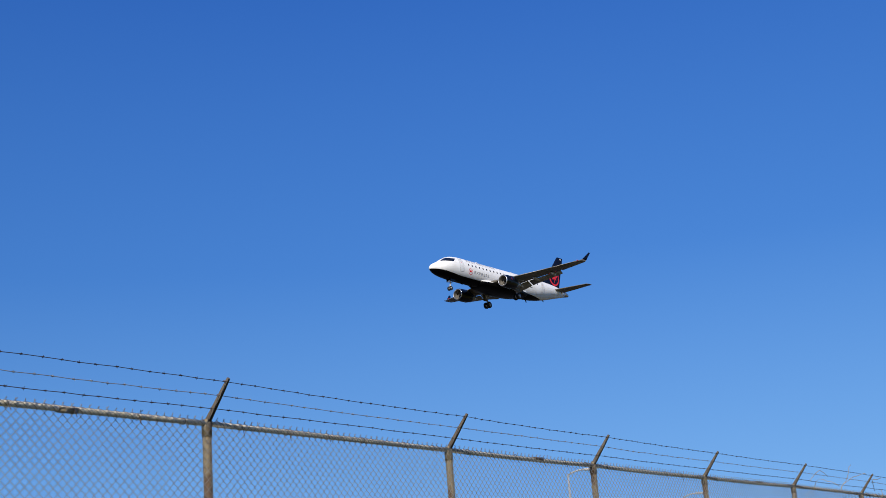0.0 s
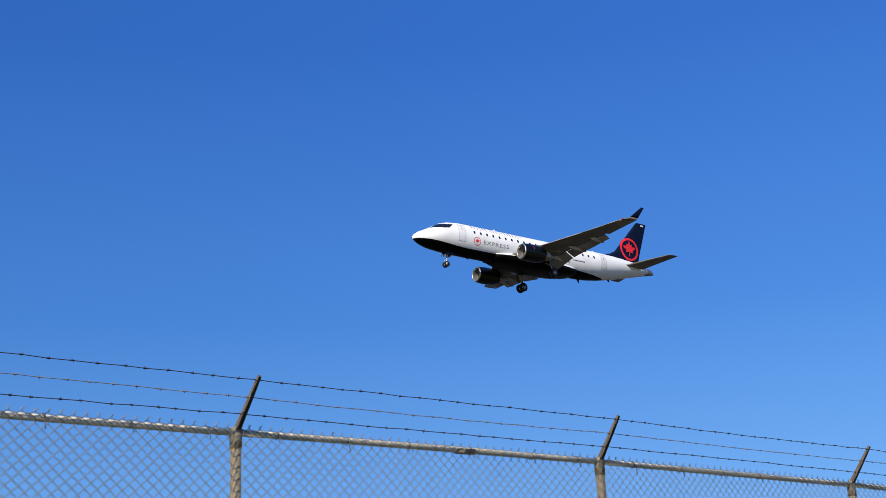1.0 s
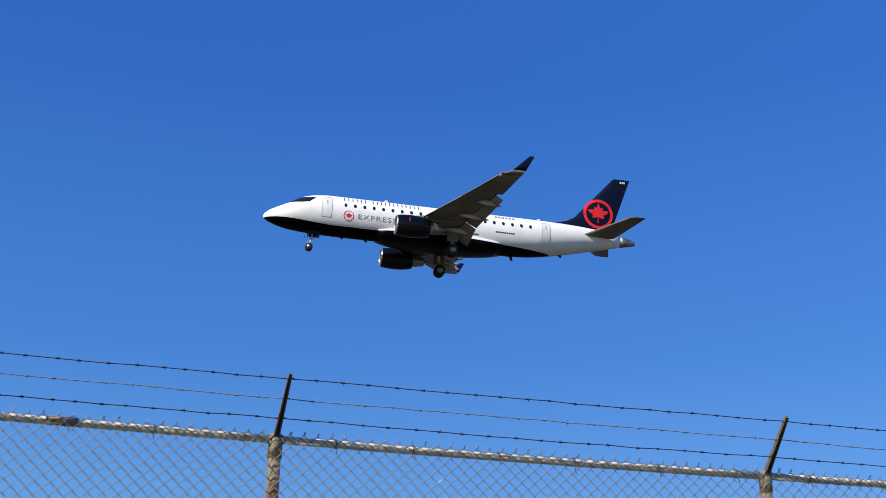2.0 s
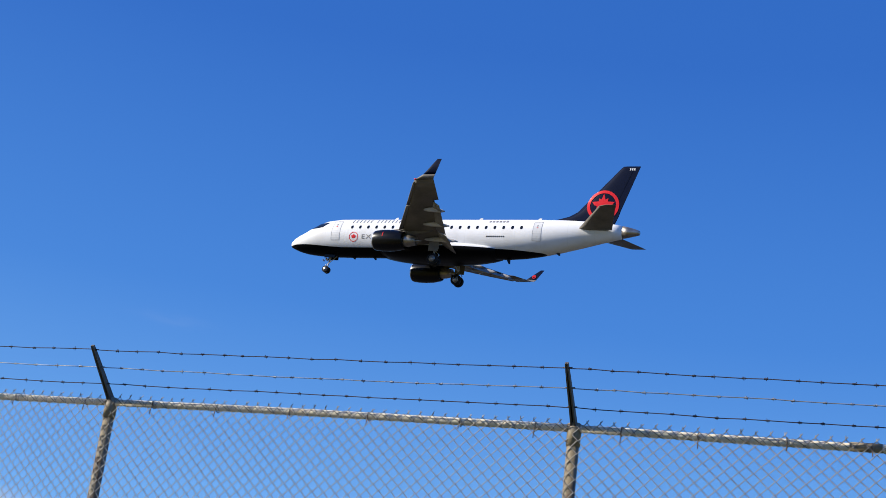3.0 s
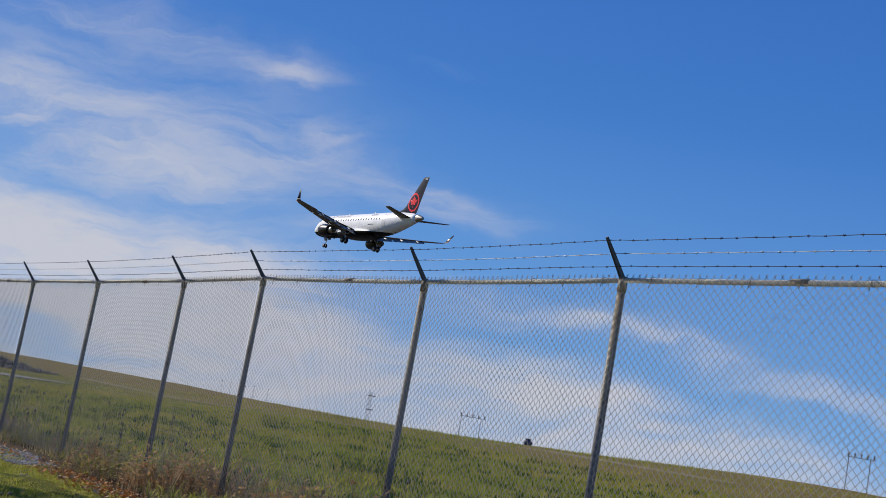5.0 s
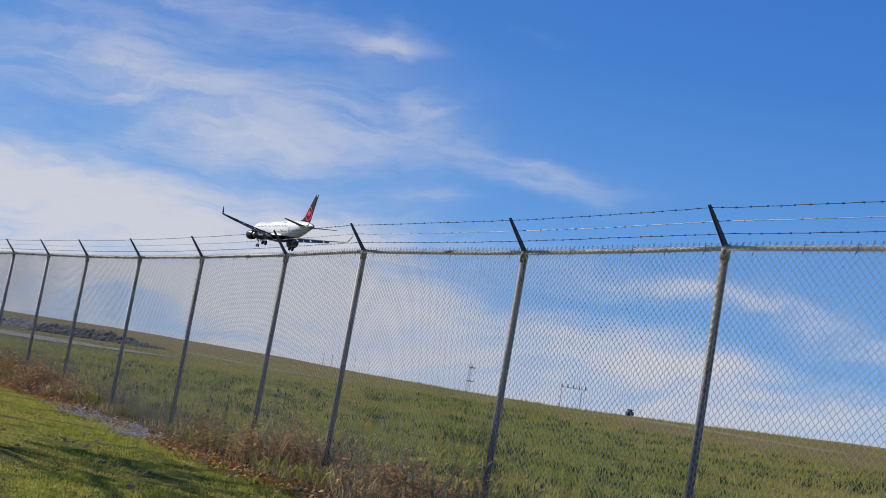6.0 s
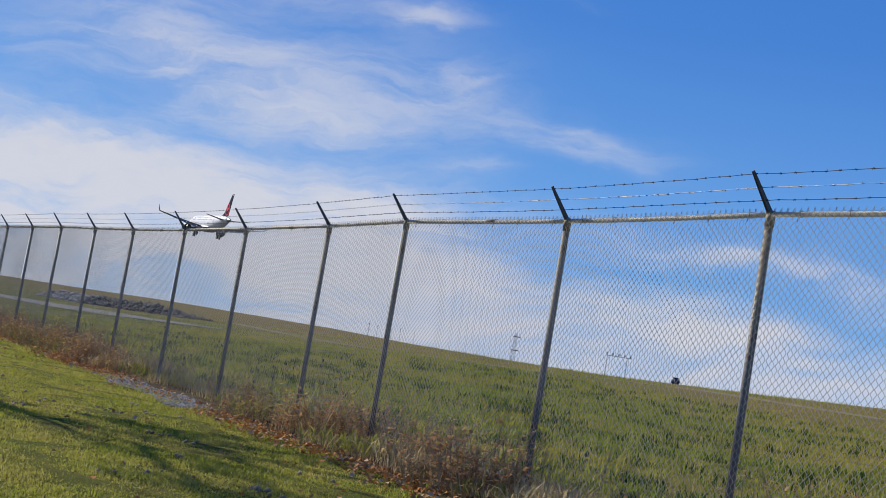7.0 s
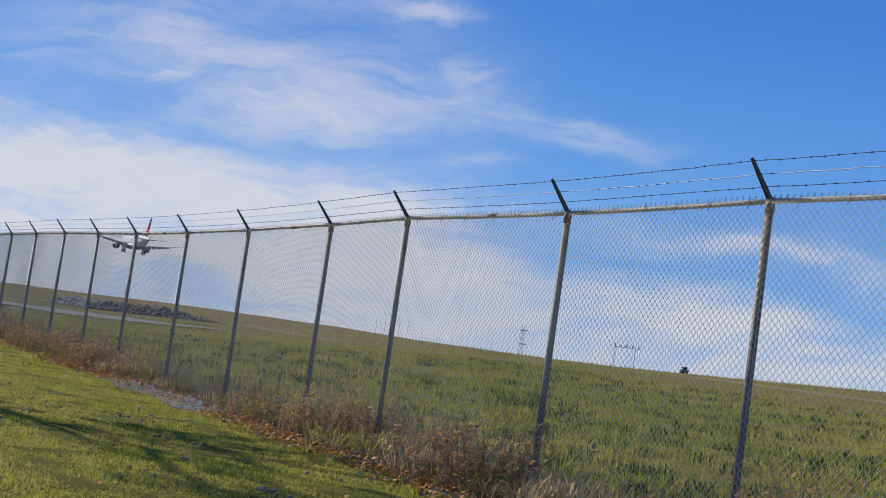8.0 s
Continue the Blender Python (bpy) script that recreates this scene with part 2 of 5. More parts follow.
def ground_material():
    mat, k, bsdf = material("turf", 1.0)
    bsdf.inputs["Specular IOR Level"].default_value = 0.05
    p = world_place(k)
    x, y, z = k.xyz(p)
    fine = k.noise(p, 26.0, 6.0, 0.7)
    mid = k.noise(p, 1.6, 5.0, 0.62)
    wide = k.noise(p, 0.13, 4.0, 0.6)
    lawn = k.mix(k.ramp(mid, 0.35, 0.7), (0.085, 0.100, 0.017), (0.145, 0.130, 0.032))
    lawn = k.mix(k.ramp(fine, 0.45, 0.75, 0.0, 0.7), lawn, (0.050, 0.060, 0.014))
    field = k.mix(k.ramp(wide, 0.38, 0.62), (0.115, 0.135, 0.018), (0.190, 0.155, 0.036))
    field = k.mix(k.ramp(mid, 0.48, 0.66, 0.0, 0.9), field, (0.036, 0.062, 0.010))
    field = k.mix(k.ramp(fine, 0.5, 0.8, 0.0, 0.6), field, (0.15, 0.125, 0.05))
    dry = k.ramp(k.math("ADD", y, k.math("MULTIPLY", wide, 12.0)), 16.0, 40.0, 0.0, 0.8)
    field = k.mix(dry, field, (0.185, 0.135, 0.050))
    soil = k.mix(fine, (0.055, 0.042, 0.028), (0.12, 0.09, 0.055))
    side = k.ramp(k.math("ADD", y, k.math("MULTIPLY", k.math("SUBTRACT", mid, 0.5), 0.7)), -0.2, 0.7)
    verge = k.ramp(k.math("ABSOLUTE", k.math("ADD", y, 0.35)), 0.45, 0.85)
    col = k.mix(side, lawn, field)
    col = k.mix(verge, soil, col)
    # unseen ground beyond the crest, made dark grey to cut bounce light on the airliner
    col = k.mix(k.ramp(y, 58.0, 66.0), col, (0.062, 0.060, 0.058))
    k.put(bsdf.inputs["Base Color"], col)
    bump(k, bsdf, k.math("ADD", fine, mid), 0.9, 0.06)
    return mat


def foliage(name, a, b, c, scale=0.9, trans=0.35):
    """Leaf or blade: colour differs from piece to piece and place to place; light shines through."""
    mat, k, bsdf = material(name, 0.8)
    geo = k.n("ShaderNodeNewGeometry")
    rnd = geo.outputs["Random Per Island"]
    spot = k.noise(geo.outputs["Position"], scale, 4.0, 0.6)
    col = k.mix(k.ramp(spot, 0.35, 0.68), a, b)
    patchy = k.noise(geo.outputs["Position"], scale * 11.0, 4.0, 0.65)
    col = k.mix(k.ramp(patchy, 0.46, 0.66, 0.0, 0.8), col, tuple(v * 0.45 for v in a))
    col = k.mix(k.ramp(rnd, 0.72, 0.95), col, c)
    col = k.mix(k.math("MULTIPLY", rnd, 0.4), col, tuple(v * 0.5 for v in a))
    k.put(bsdf.inputs["Base Color"], col)
    bsdf.inputs["Specular IOR Level"].default_value = 0.08
    tr = k.n("ShaderNodeBsdfTranslucent")
    k.put(tr.inputs[0], col)
    mixer = k.n("ShaderNodeMixShader")
    mixer.inputs[0].default_value = trans
    k.t.links.new(bsdf.outputs[0], mixer.inputs[1])
    k.t.links.new(tr.outputs[0], mixer.inputs[2])
    k.t.links.new(mixer.outputs[0], mat.node_tree.nodes["Material Output"].inputs[0])
    return mat


M_GROUND = ground_material()
M_LAWN = foliage("lawn_blade", (0.36, 0.385, 0.050), (0.52, 0.45, 0.10), (0.60, 0.50, 0.24), 0.7, 0.42)
M_FIELD = foliage("field_blade", (0.25, 0.305, 0.030), (0.47, 0.385, 0.07), (0.60, 0.46, 0.18), 0.22, 0.42)
M_STRAW = foliage("dry_straw", (0.52, 0.41, 0.22), (0.62, 0.52, 0.31), (0.36, 0.30, 0.11), 1.5, 0.4)
M_FIELD_DARK = foliage("broad_weed", (0.055, 0.105, 0.018), (0.10, 0.15, 0.03), (0.20, 0.20, 0.05), 0.6, 0.3)
M_WEED_STEM = foliage("weed_stem", (0.44, 0.31, 0.18), (0.55, 0.42, 0.25), (0.62, 0.50, 0.32), 2.0, 0.2)
M_WEED_LEAF = foliage("weed_leaf", (0.46, 0.24, 0.12), (0.56, 0.40, 0.20), (0.42, 0.38, 0.11), 2.5, 0.42)
M_WEED_GREEN = foliage("weed_green_leaf", (0.27, 0.30, 0.06), (0.42, 0.36, 0.11), (0.52, 0.44, 0.14), 2.5, 0.35)
M_LITTER = foliage("fallen_leaf", (0.46, 0.18, 0.055), (0.55, 0.33, 0.14), (0.66, 0.52, 0.34), 3.0, 0.15)
M_BARK = metal_worn("bark", (0.13, 0.10, 0.075), (0.07, 0.055, 0.04), 0.7, 0.9, 5.0, 0.0)


def stone_material(name, a, b):
    mat, k, bsdf = material(name, 0.9)
    p = world_place(k)
    n1 = k.noise(p, 3.0, 5.0)
    n2 = k.noise(p, 40.0, 4.0)
    col = k.mix(k.n("ShaderNodeNewGeometry").outputs["Random Per Island"], a, b)
    col = k.mix(k.ramp(n1, 0.4, 0.7, 0.0, 0.5), col, tuple(c * 0.6 for c in a))
    k.put(bsdf.inputs["Base Color"], col)
    bump(k, bsdf, n2, 0.5, 0.01)
    return mat


M_GRAVEL = stone_material("gravel", (0.16, 0.155, 0.145), (0.34, 0.32, 0.30))
M_ROAD = stone_material("worn_asphalt", (0.15, 0.147, 0.143), (0.15, 0.147, 0.143))
M_TRACK_DIRT = stone_material("dirt_track", (0.20, 0.155, 0.085), (0.20, 0.155, 0.085))
M_SOIL = stone_material("soil_clod", (0.20, 0.155, 0.09), (0.32, 0.26, 0.17))
M_ROCK = stone_material("pale_rock", (0.16, 0.155, 0.15), (0.34, 0.33, 0.32))
# near-black: the bank's shade put into its stone colour; also dry seed heads
M_SHADE_SEED = stone_material("bank_shade_seed_head", (0.035, 0.033, 0.03), (0.08, 0.075, 0.065))

# ---- mesh helpers ----


def mesh_of(name, verts, faces, mat, smooth=False):
    me = bpy.data.meshes.new(name)
    me.from_pydata(verts, [], faces)
    me.materials.append(mat)
    if smooth:
        me.polygons.foreach_set("use_smooth", [True] * len(me.polygons))
    me.update()
    return me


def tri_mesh(name, verts, tris, mat):
    """A mesh of many triangles from numpy arrays."""
    verts, tris = np.asarray(verts, np.float32), np.asarray(tris, np.int32)
    me = bpy.data.meshes.new(name)
    me.vertices.add(len(verts))
    me.vertices.foreach_set("co", verts.ravel())
    me.loops.add(tris.size)
    me.loops.foreach_set("vertex_index", tris.ravel())
    me.polygons.add(len(tris))
    me.polygons.foreach_set("loop_start", np.arange(0, tris.size, 3, dtype=np.int32))
    me.materials.append(mat)
    me.update(calc_edges=True)
    me.validate()
    return me


def part(name, bm, mat, parent=None, label="", smooth=False, bevel=0.0):
    """Links a bmesh, or a finished mesh, as one object under a thing or a part."""
    if isinstance(bm, bmesh.types.BMesh):
        bmesh.ops.recalc_face_normals(bm, faces=bm.faces)
        me = bpy.data.meshes.new(name)
        if smooth:
            for f in bm.faces:
                f.smooth = True
        bm.to_mesh(me)
        bm.free()
        me.materials.append(mat)
    else:
        me = bm
    ob = new(name, me)
    if parent is not None:
        ob.parent = parent
    if label:
        ob["label"] = label
    if bevel:
        mod = ob.modifiers.new("bevel", "BEVEL")
        mod.width, mod.segments, mod.limit_method = bevel, 2, "ANGLE"
    return ob


def tube(bm, path, radius, sides=8, cap=True):
    """A round bar along points; radius is a number or one a point."""
    path = [Vector(p) for p in path]
    rad = radius if isinstance(radius, (list, tuple)) else [radius] * len(path)
    rings = []
    ref = None
    for i, p in enumerate(path):
        d = (path[min(i + 1, len(path) - 1)] - path[max(i - 1, 0)]).normalized()
        if ref is None:
            ref = Vector((0, 0, 1)) if abs(d.z) < 0.9 else Vector((1, 0, 0))
        a = d.cross(ref).normalized()
        b = a.cross(d).normalized()
        ref = b
        rings.append([bm.verts.new(p + (a * math.cos(2 * math.pi * j / sides) + b * math.sin(2 * math.pi * j / sides)) * rad[i]) for j in range(sides)])
    for r0, r1 in zip(rings, rings[1:]):
        for j in range(sides):
            bm.faces.new((r0[j], r0[(j + 1) % sides], r1[(j + 1) % sides], r1[j]))
    if cap:
        bm.faces.new(rings[0][::-1])
        bm.faces.new(rings[-1])
    return rings


def box(bm, lo, hi):
    m = Matrix.LocRotScale([(a + b) / 2 for a, b in zip(lo, hi)], None, [b - a for a, b in zip(lo, hi)])
    return bmesh.ops.create_cube(bm, size=1, matrix=m)["verts"]


def loft(bm, rings, cap=True):
    """Skins closed rings of points, one after the other."""
    made = [[bm.verts.new(p) for p in ring] for ring in rings]
    for r0, r1 in zip(made, made[1:]):
        n = len(r0)
        for j in range(n):
            bm.faces.new((r0[j], r0[(j + 1) % n], r1[(j + 1) % n], r1[j]))
    if cap:
        bm.faces.new(made[0][::-1])
        bm.faces.new(made[-1])
    return made


def empty(name, m=None):
    ob = new(name)
    ob.empty_display_size = 0.2
    if m is not None:
        ob.matrix_basis = m
    return ob


# ---- ground: lawn, fence line and a rising field up to a crest ----
CREST_AZ = [35, 41, 43.4, 47, 52, 55.5, 59, 64, 66.6, 73, 76.7, 80.8, 90]
CREST_EL = [1.1, 1.08, 0.94, 0.75, 0.53, 0.42, 0.39, 0.39, 0.48, 0.47, 0.42, 0.33, 0.3]


def ground_z(x, y):
    x, y = np.asarray(x, float), np.asarray(y, float)
    yc = np.clip(52.6 + 0.1009 * x, 22, 53)
    el = np.interp(np.degrees(np.arctan2(-x, yc + 7.06)), CREST_AZ, CREST_EL)
    hc = 1.3 + np.minimum(np.hypot(x, yc + 7.06), 400) * np.tan(np.radians(el))
    s = np.clip(y / yc, 0, None)
    z = np.where(s < 1, hc * s, hc - 0.02 * np.minimum(y - yc, 60))
    return np.where(y < -0.5, -0.03 * np.clip(-y - 0.5, 0, 8), z)


def gz(x, y):
    return float(ground_z(x, y))


def build_ground():
    far = np.array([150, 200, 280, 400, 600, 900, 1400, 2200, 3200])
    xs = np.concatenate([-far[::-1] - 10, np.arange(-155, -45, 2.5), np.arange(-45, 26, 0.6), np.arange(27, 140, 6), far])
    ys = np.concatenate([-far[::-1] * 0.9, np.arange(-120, -14, 8), np.arange(-13, 4, 0.35), np.arange(4, 64, 1.5), np.arange(66, 130, 8), far])
    gx, gy = np.meshgrid(xs, ys, indexing="ij")
    z = ground_z(gx, gy)
    rng = np.random.default_rng(4)
    near = (np.abs(gx + 10) < 60) & (gy > -14) & (gy < 60)
    z = z + np.where(near & (np.abs(gy) > 1.2), rng.normal(0, 0.018, z.shape), 0)
    nx, ny = z.shape
    verts = np.stack([gx, gy, z], -1).reshape(-1, 3)
    i = np.arange(nx * ny).reshape(nx, ny)
    quads = np.stack([i[:-1, :-1], i[1:, :-1], i[1:, 1:], i[:-1, 1:]], -1).reshape(-1, 4)
    me = mesh_of("ground", verts.tolist(), quads.tolist(), M_GROUND, True)
    ob = new("ground", me)
    tagged(ob, "green turf of a mown lawn and a rising rough field", "ground", kind="structure")


build_ground()


def ribbon(name, near, far, mat, label, lift=0.02, steps=10):
    """A strip of paving or bare soil laid on the ground between two edges."""
    verts, faces = [], []
    n = len(near)
    for k in range((n - 1) * steps + 1):
        i, f = min(k // steps, n - 2), k / steps - min(k // steps, n - 2)
        p = [near[i][j] * (1 - f) + near[i + 1][j] * f for j in (0, 1)]
        q = [far[i][j] * (1 - f) + far[i + 1][j] * f for j in (0, 1)]
        for s in range(5):
            x, y = p[0] + (q[0] - p[0]) * s / 4, p[1] + (q[1] - p[1]) * s / 4
            verts.append((x, y, gz(x, y) + lift))
    cols = (n - 1) * steps + 1
    for k in range(cols - 1):
        for s in range(4):
            a = k * 5 + s
            faces.append((a, a + 5, a + 6, a + 1))
    ob = new(name, mesh_of(name, verts, faces, mat, True))
    return tagged(ob, label, "road", kind="structure")


ribbon("road", [(-110, 6.0), (-90.3, 8.0), (-84.3, 8.5), (-78.9, 9.2), (-74.9, 10.9), (-74.0, 13.1), (-72.8, 15.0), (-72.3, 17.5)],
       [(-122, 8.2), (-101.7, 9.9), (-96.3, 10.7), (-90.9, 11.9), (-85.1, 14.6), (-79.5, 15.5), (-76.5, 17.0), (-74.5, 18.4)], M_ROAD,
       "worn grey asphalt service road across the field", 0.05)
ribbon("dirt_track", [(-94.7, 25.5), (-72, 24.1), (-65.5, 24.9), (-54.5, 25.9), (-52.5, 29.5), (-46.2, 31.6), (-38, 33)],
       [(-95.3, 26.9), (-72.3, 25.4), (-66, 26.3), (-54.9, 27.4), (-53, 31.2), (-46.5, 33.2), (-38, 34.6)], M_TRACK_DIRT,
       "pale bare-earth track along the rising field", 0.03)

# ---- the airliner: x runs aft from the nose, y to port, z up from the hull's axis ----
HULL = [(0.0, -0.60, -0.66, 0.03), (0.15, -0.36, -0.88, 0.27), (0.5, -0.06, -1.06, 0.55), (1.0, 0.20, -1.24, 0.83), (1.7, 0.54, -1.41, 1.10), (2.3, 0.92, -1.50, 1.26),
        (3.0, 1.29, -1.57, 1.38), (3.8, 1.53, -1.63, 1.46), (5.0, 1.68, -1.67, 1.50), (6.0, 1.69, -1.68, 1.505), (12.0, 1.69, -1.68, 1.505), (20.5, 1.69, -1.68, 1.505),
        (22.0, 1.69, -1.58, 1.48), (23.5, 1.68, -1.36, 1.41), (25.0, 1.66, -1.05, 1.27), (26.5, 1.60, -0.70, 1.07), (28.0, 1.49, -0.32, 0.83), (29.3, 1.34, 0.0, 0.61),
        (30.0, 1.22, 0.17, 0.49)]
HX = [h[0] for h in HULL]


def hull_at(x):
    return [float(np.interp(x, HX, [h[i] for h in HULL])) for i in (1, 2, 3)]


def hull_y(x, z):
    top, low, half = hull_at(x)
    s = (z - (top + low) / 2) / ((top - low) / 2)
    return half * math.sqrt(max(0.0, 1 - min(1, s * s)))


def P(x, y, z):
    """Aft, port, up to the airliner's own axes (x forward)."""
    return Vector((-x, y, z))


def on_hull(x, z, side, lift=0.012):
    y = hull_y(x, z)
    return P(x, side * (y + lift), z + (lift if z > 1.0 else 0))


def patch(corners, side, nu=6, nv=4, lift=0.012, where=None):
    """A thin painted or glazed patch that follows the hull (or another surface) between four corners."""
    bm = bmesh.new()
    a, b, c, d = corners
    grid = []
    for i in range(nu + 1):
        u = i / nu
        row = []
        for j in range(nv + 1):
            v = j / nv
            x = (a[0] * (1 - u) + b[0] * u) * (1 - v) + (d[0] * (1 - u) + c[0] * u) * v
            z = (a[1] * (1 - u) + b[1] * u) * (1 - v) + (d[1] * (1 - u) + c[1] * u) * v
            row.append(bm.verts.new((where or on_hull)(x, z, side, lift)))
        grid.append(row)
    for i in range(nu):
        for j in range(nv):
            bm.faces.new((grid[i][j], grid[i + 1][j], grid[i + 1][j + 1], grid[i][j + 1]))
    return bm


def oval(cx, cz, rx, rz, side, n=14, power=0.7, lift=0.012, where=None, radii=None):
    bm = bmesh.new()
    f = where or on_hull
    mid = bm.verts.new(f(cx, cz, side, lift))
    rings = []
    for s in (0.5, 1.0):
        ring = []
        for i in range(n):
            t = 2 * math.pi * i / n
            c, d = math.cos(t), math.sin(t)
            k = radii[i] if radii else 1.0
            ring.append(bm.verts.new(f(cx + s * k * rx * math.copysign(abs(c) ** power, c), cz + s * k * rz * math.copysign(abs(d) ** power, d), side, lift)))
        rings.append(ring)
    for i in range(n):
        bm.faces.new((mid, rings[0][i], rings[0][(i + 1) % n]))
        bm.faces.new((rings[0][i], rings[1][i], rings[1][(i + 1) % n], rings[0][(i + 1) % n]))
    return bm


def ring_patch(cx, cz, r0, r1, side, n=40, lift=0.014, where=None):
    bm = bmesh.new()
    f = where or on_hull
    a = [[bm.verts.new(f(cx + r * math.cos(2 * math.pi * i / n), cz + r * math.sin(2 * math.pi * i / n), side, lift)) for i in range(n)] for r in (r0, (r0 + r1) / 2, r1)]
    for p, q in zip(a, a[1:]):
        for i in range(n):
            bm.faces.new((p[i], p[(i + 1) % n], q[(i + 1) % n], q[i]))
    return bm


# outline of the emblem: a plain many-pointed leaf-like star with a short stalk
def emblem_radii():
    peaks = [(90, 1.0), (72, 0.52), (57, 0.72), (42, 0.5), (18, 0.98), (0, 0.72), (-8, 0.5), (-38, 0.66), (-62, 0.42), (-84, 0.30), (-87, 0.86)]
    full = sorted(set(peaks + [(180 - a, r) for a, r in peaks]), key=lambda p: p[0])
    return full


def star_patch(cx, cz, r, side, where, lift=0.016):
    bm = bmesh.new()
    pts = emblem_radii()
    mid = bm.verts.new(where(cx, cz, side, lift))
    rings = []
    for s in (0.35, 0.7, 1.0):
        rings.append([bm.verts.new(where(cx + s * k * r * math.cos(radians(a)), cz + s * k * r * math.sin(radians(a)), side, lift)) for a, k in pts])
    n = len(pts)
    for i in range(n):
        bm.faces.new((mid, rings[0][i], rings[0][(i + 1) % n]))
        for p, q in zip(rings, rings[1:]):
            bm.faces.new((p[i], q[i], q[(i + 1) % n], p[(i + 1) % n]))
    return bm


def foil(xl, xt, y, z, thick, tilt=(0, 0, 1), n=9):
    """Closed airfoil ring from trailing edge over the top to the leading edge and back beneath."""
    up = Vector((0, tilt[1], tilt[2])).normalized()
    c = xt - xl
    us = [1 - (i / n) ** 1.6 for i in range(n + 1)]
    h = [thick * c * 1.48 * (1.0 * math.sqrt(u) - 0.42 * u - 1.1 * u * u + 0.52 * u ** 3) for u in us]
    top = [P(xl + u * c, y, z) + up * (max(k, 0.004) * 1.0) for u, k in zip(us, h)]
    low = [P(xl + u * c, y, z) - up * (max(k, 0.004) * 0.7) for u, k in zip(us[::-1][1:], h[::-1][1:])]
    return top + low


WING = [(0.9, 10.6, 16.4, -1.05, 0.125), (1.5, 10.95, 16.4, -1.0, 0.125), (4.4, 12.6, 16.55, -0.66, 0.115), (9.0, 15.19, 17.73, -0.06, 0.105), (12.0, 16.88, 18.45, 0.40, 0.10)]


def wing_at(y):
    return [float(np.interp(y, [w[0] for w in WING], [w[i] for w in WING])) for i in (1, 2, 3, 4)]


def build_wing(root, side):
    rings = []
    ys = [0.9, 1.5, 3.0, 4.4, 6.7, 8.98, 9.0, 10.5, 12.0]
    for y in ys:
        xl, xt, z, th = wing_at(y)
        keep = 0.86 if y < 8.99 else 1.0
        rings.append(foil(xl, xl + (xt - xl) * keep, side * y, z, th / keep * (0.95 if keep < 1 else 1)))
    bm = bmesh.new()
    loft(bm, rings)
    wing = part("wing", bm, M_WING, root, "grey swept wing with lowered flaps", True)
    # flaps, lowered for landing
    for y0, y1 in ((1.62, 4.3), (4.46, 8.9)):
        rr = []
        for y in np.linspace(y0, y1, 4):
            xl, xt, z, th = wing_at(y)
            c = xt - xl
            ring = foil(0, c * 0.27, side * y, 0, 0.11)
            turn = Matrix.Rotation(radians(-28), 4, "Y")
            rr.append([turn @ v + P(xl + 0.80 * c, 0, z - 0.035 * c) for v in ring])
        bm = bmesh.new()
        loft(bm, rr)
        part("flap", bm, M_FLAP, wing, "lowered flap", True)
    # drooped slat along the leading edge
    for y0, y1 in ((2.2, 4.2), (4.35, 8.2), (8.3, 11.7)):
        rr = []
        for y in np.linspace(y0, y1, 4):
            xl, xt, z, th = wing_at(y)
            c = xt - xl
            ring = foil(0, c * 0.14, side * y, 0, 0.22)
            turn = Matrix.Rotation(radians(18), 4, "Y")
            rr.append([turn @ v + P(xl - 0.045 * c, 0, z - 0.035 * c) for v in ring])
        bm = bmesh.new()
        loft(bm, rr)
        part("slat", bm, M_SLAT, wing, "dull grey slat", True)
    # flap track fairings
    for y in (3.1, 5.6, 7.9):
        xl, xt, z, th = wing_at(y)
        c = xt - xl
        bm = bmesh.new()
        x0, x1 = xl + 0.52 * c, xl + 1.16 * c
        rings2 = []
        for i in range(9):
            u = i / 8
            r = 0.20 * math.sin(math.pi * min(1, u * 0.93 + 0.05)) ** 0.7 + 0.012
            drop = -0.06 * c - 0.30 * max(0, u - 0.45) - 0.05
            rings2.append([P(x0 + (x1 - x0) * u, side * y + r * 0.62 * math.cos(2 * math.pi * k / 10), z + drop + r * math.sin(2 * math.pi * k / 10)) for k in range(10)])
        loft(bm, rings2)
        part("flap_track_fairing", bm, M_TRACK, wing, "pale canoe-shaped fairing", True)
    # wing tip, curving up into the winglet
    st = [(12.0, 16.88, 18.45, 0.40, 0.1, (0, 0, 1)), (12.20, 17.25, 18.55, 0.47, 0.09, (0, -side * 0.5, 0.85)), (12.33, 17.68, 18.68, 0.66, 0.085, (0, -side * 0.85, 0.5)),
          (12.40, 17.92, 18.78, 0.86, 0.08, (0, -side * 0.93, 0.37)), (12.72, 18.86, 19.22, 1.74, 0.075, (0, -side * 0.94, 0.34))]
    bm = bmesh.new()
    loft(bm, [foil(a, b, side * y, z, th, tl) for y, a, b, z, th, tl in st[:3]])
    part("wing_tip", bm, M_WING, wing, "grey curved wing tip", True)
    bm = bmesh.new()
    loft(bm, [foil(a, b, side * y, z, th, tl) for y, a, b, z, th, tl in st[2:]])
    winglet = part("winglet", bm, M_NAVY, wing, "blue-black upturned winglet", True)

    def inner(x, z, s, lift):
        return P(x, s * (12.40 + (z - 0.86) * 0.36 - 0.075), z)
    part("emblem", ring_patch(18.42, 1.0, 0.13, 0.18, side, 20, 0, inner), M_RED, winglet, "small red ring emblem")
    part("emblem", star_patch(18.42, 1.0, 0.12, side, inner, 0), M_RED, winglet, "small red emblem")
    bm = bmesh.new()
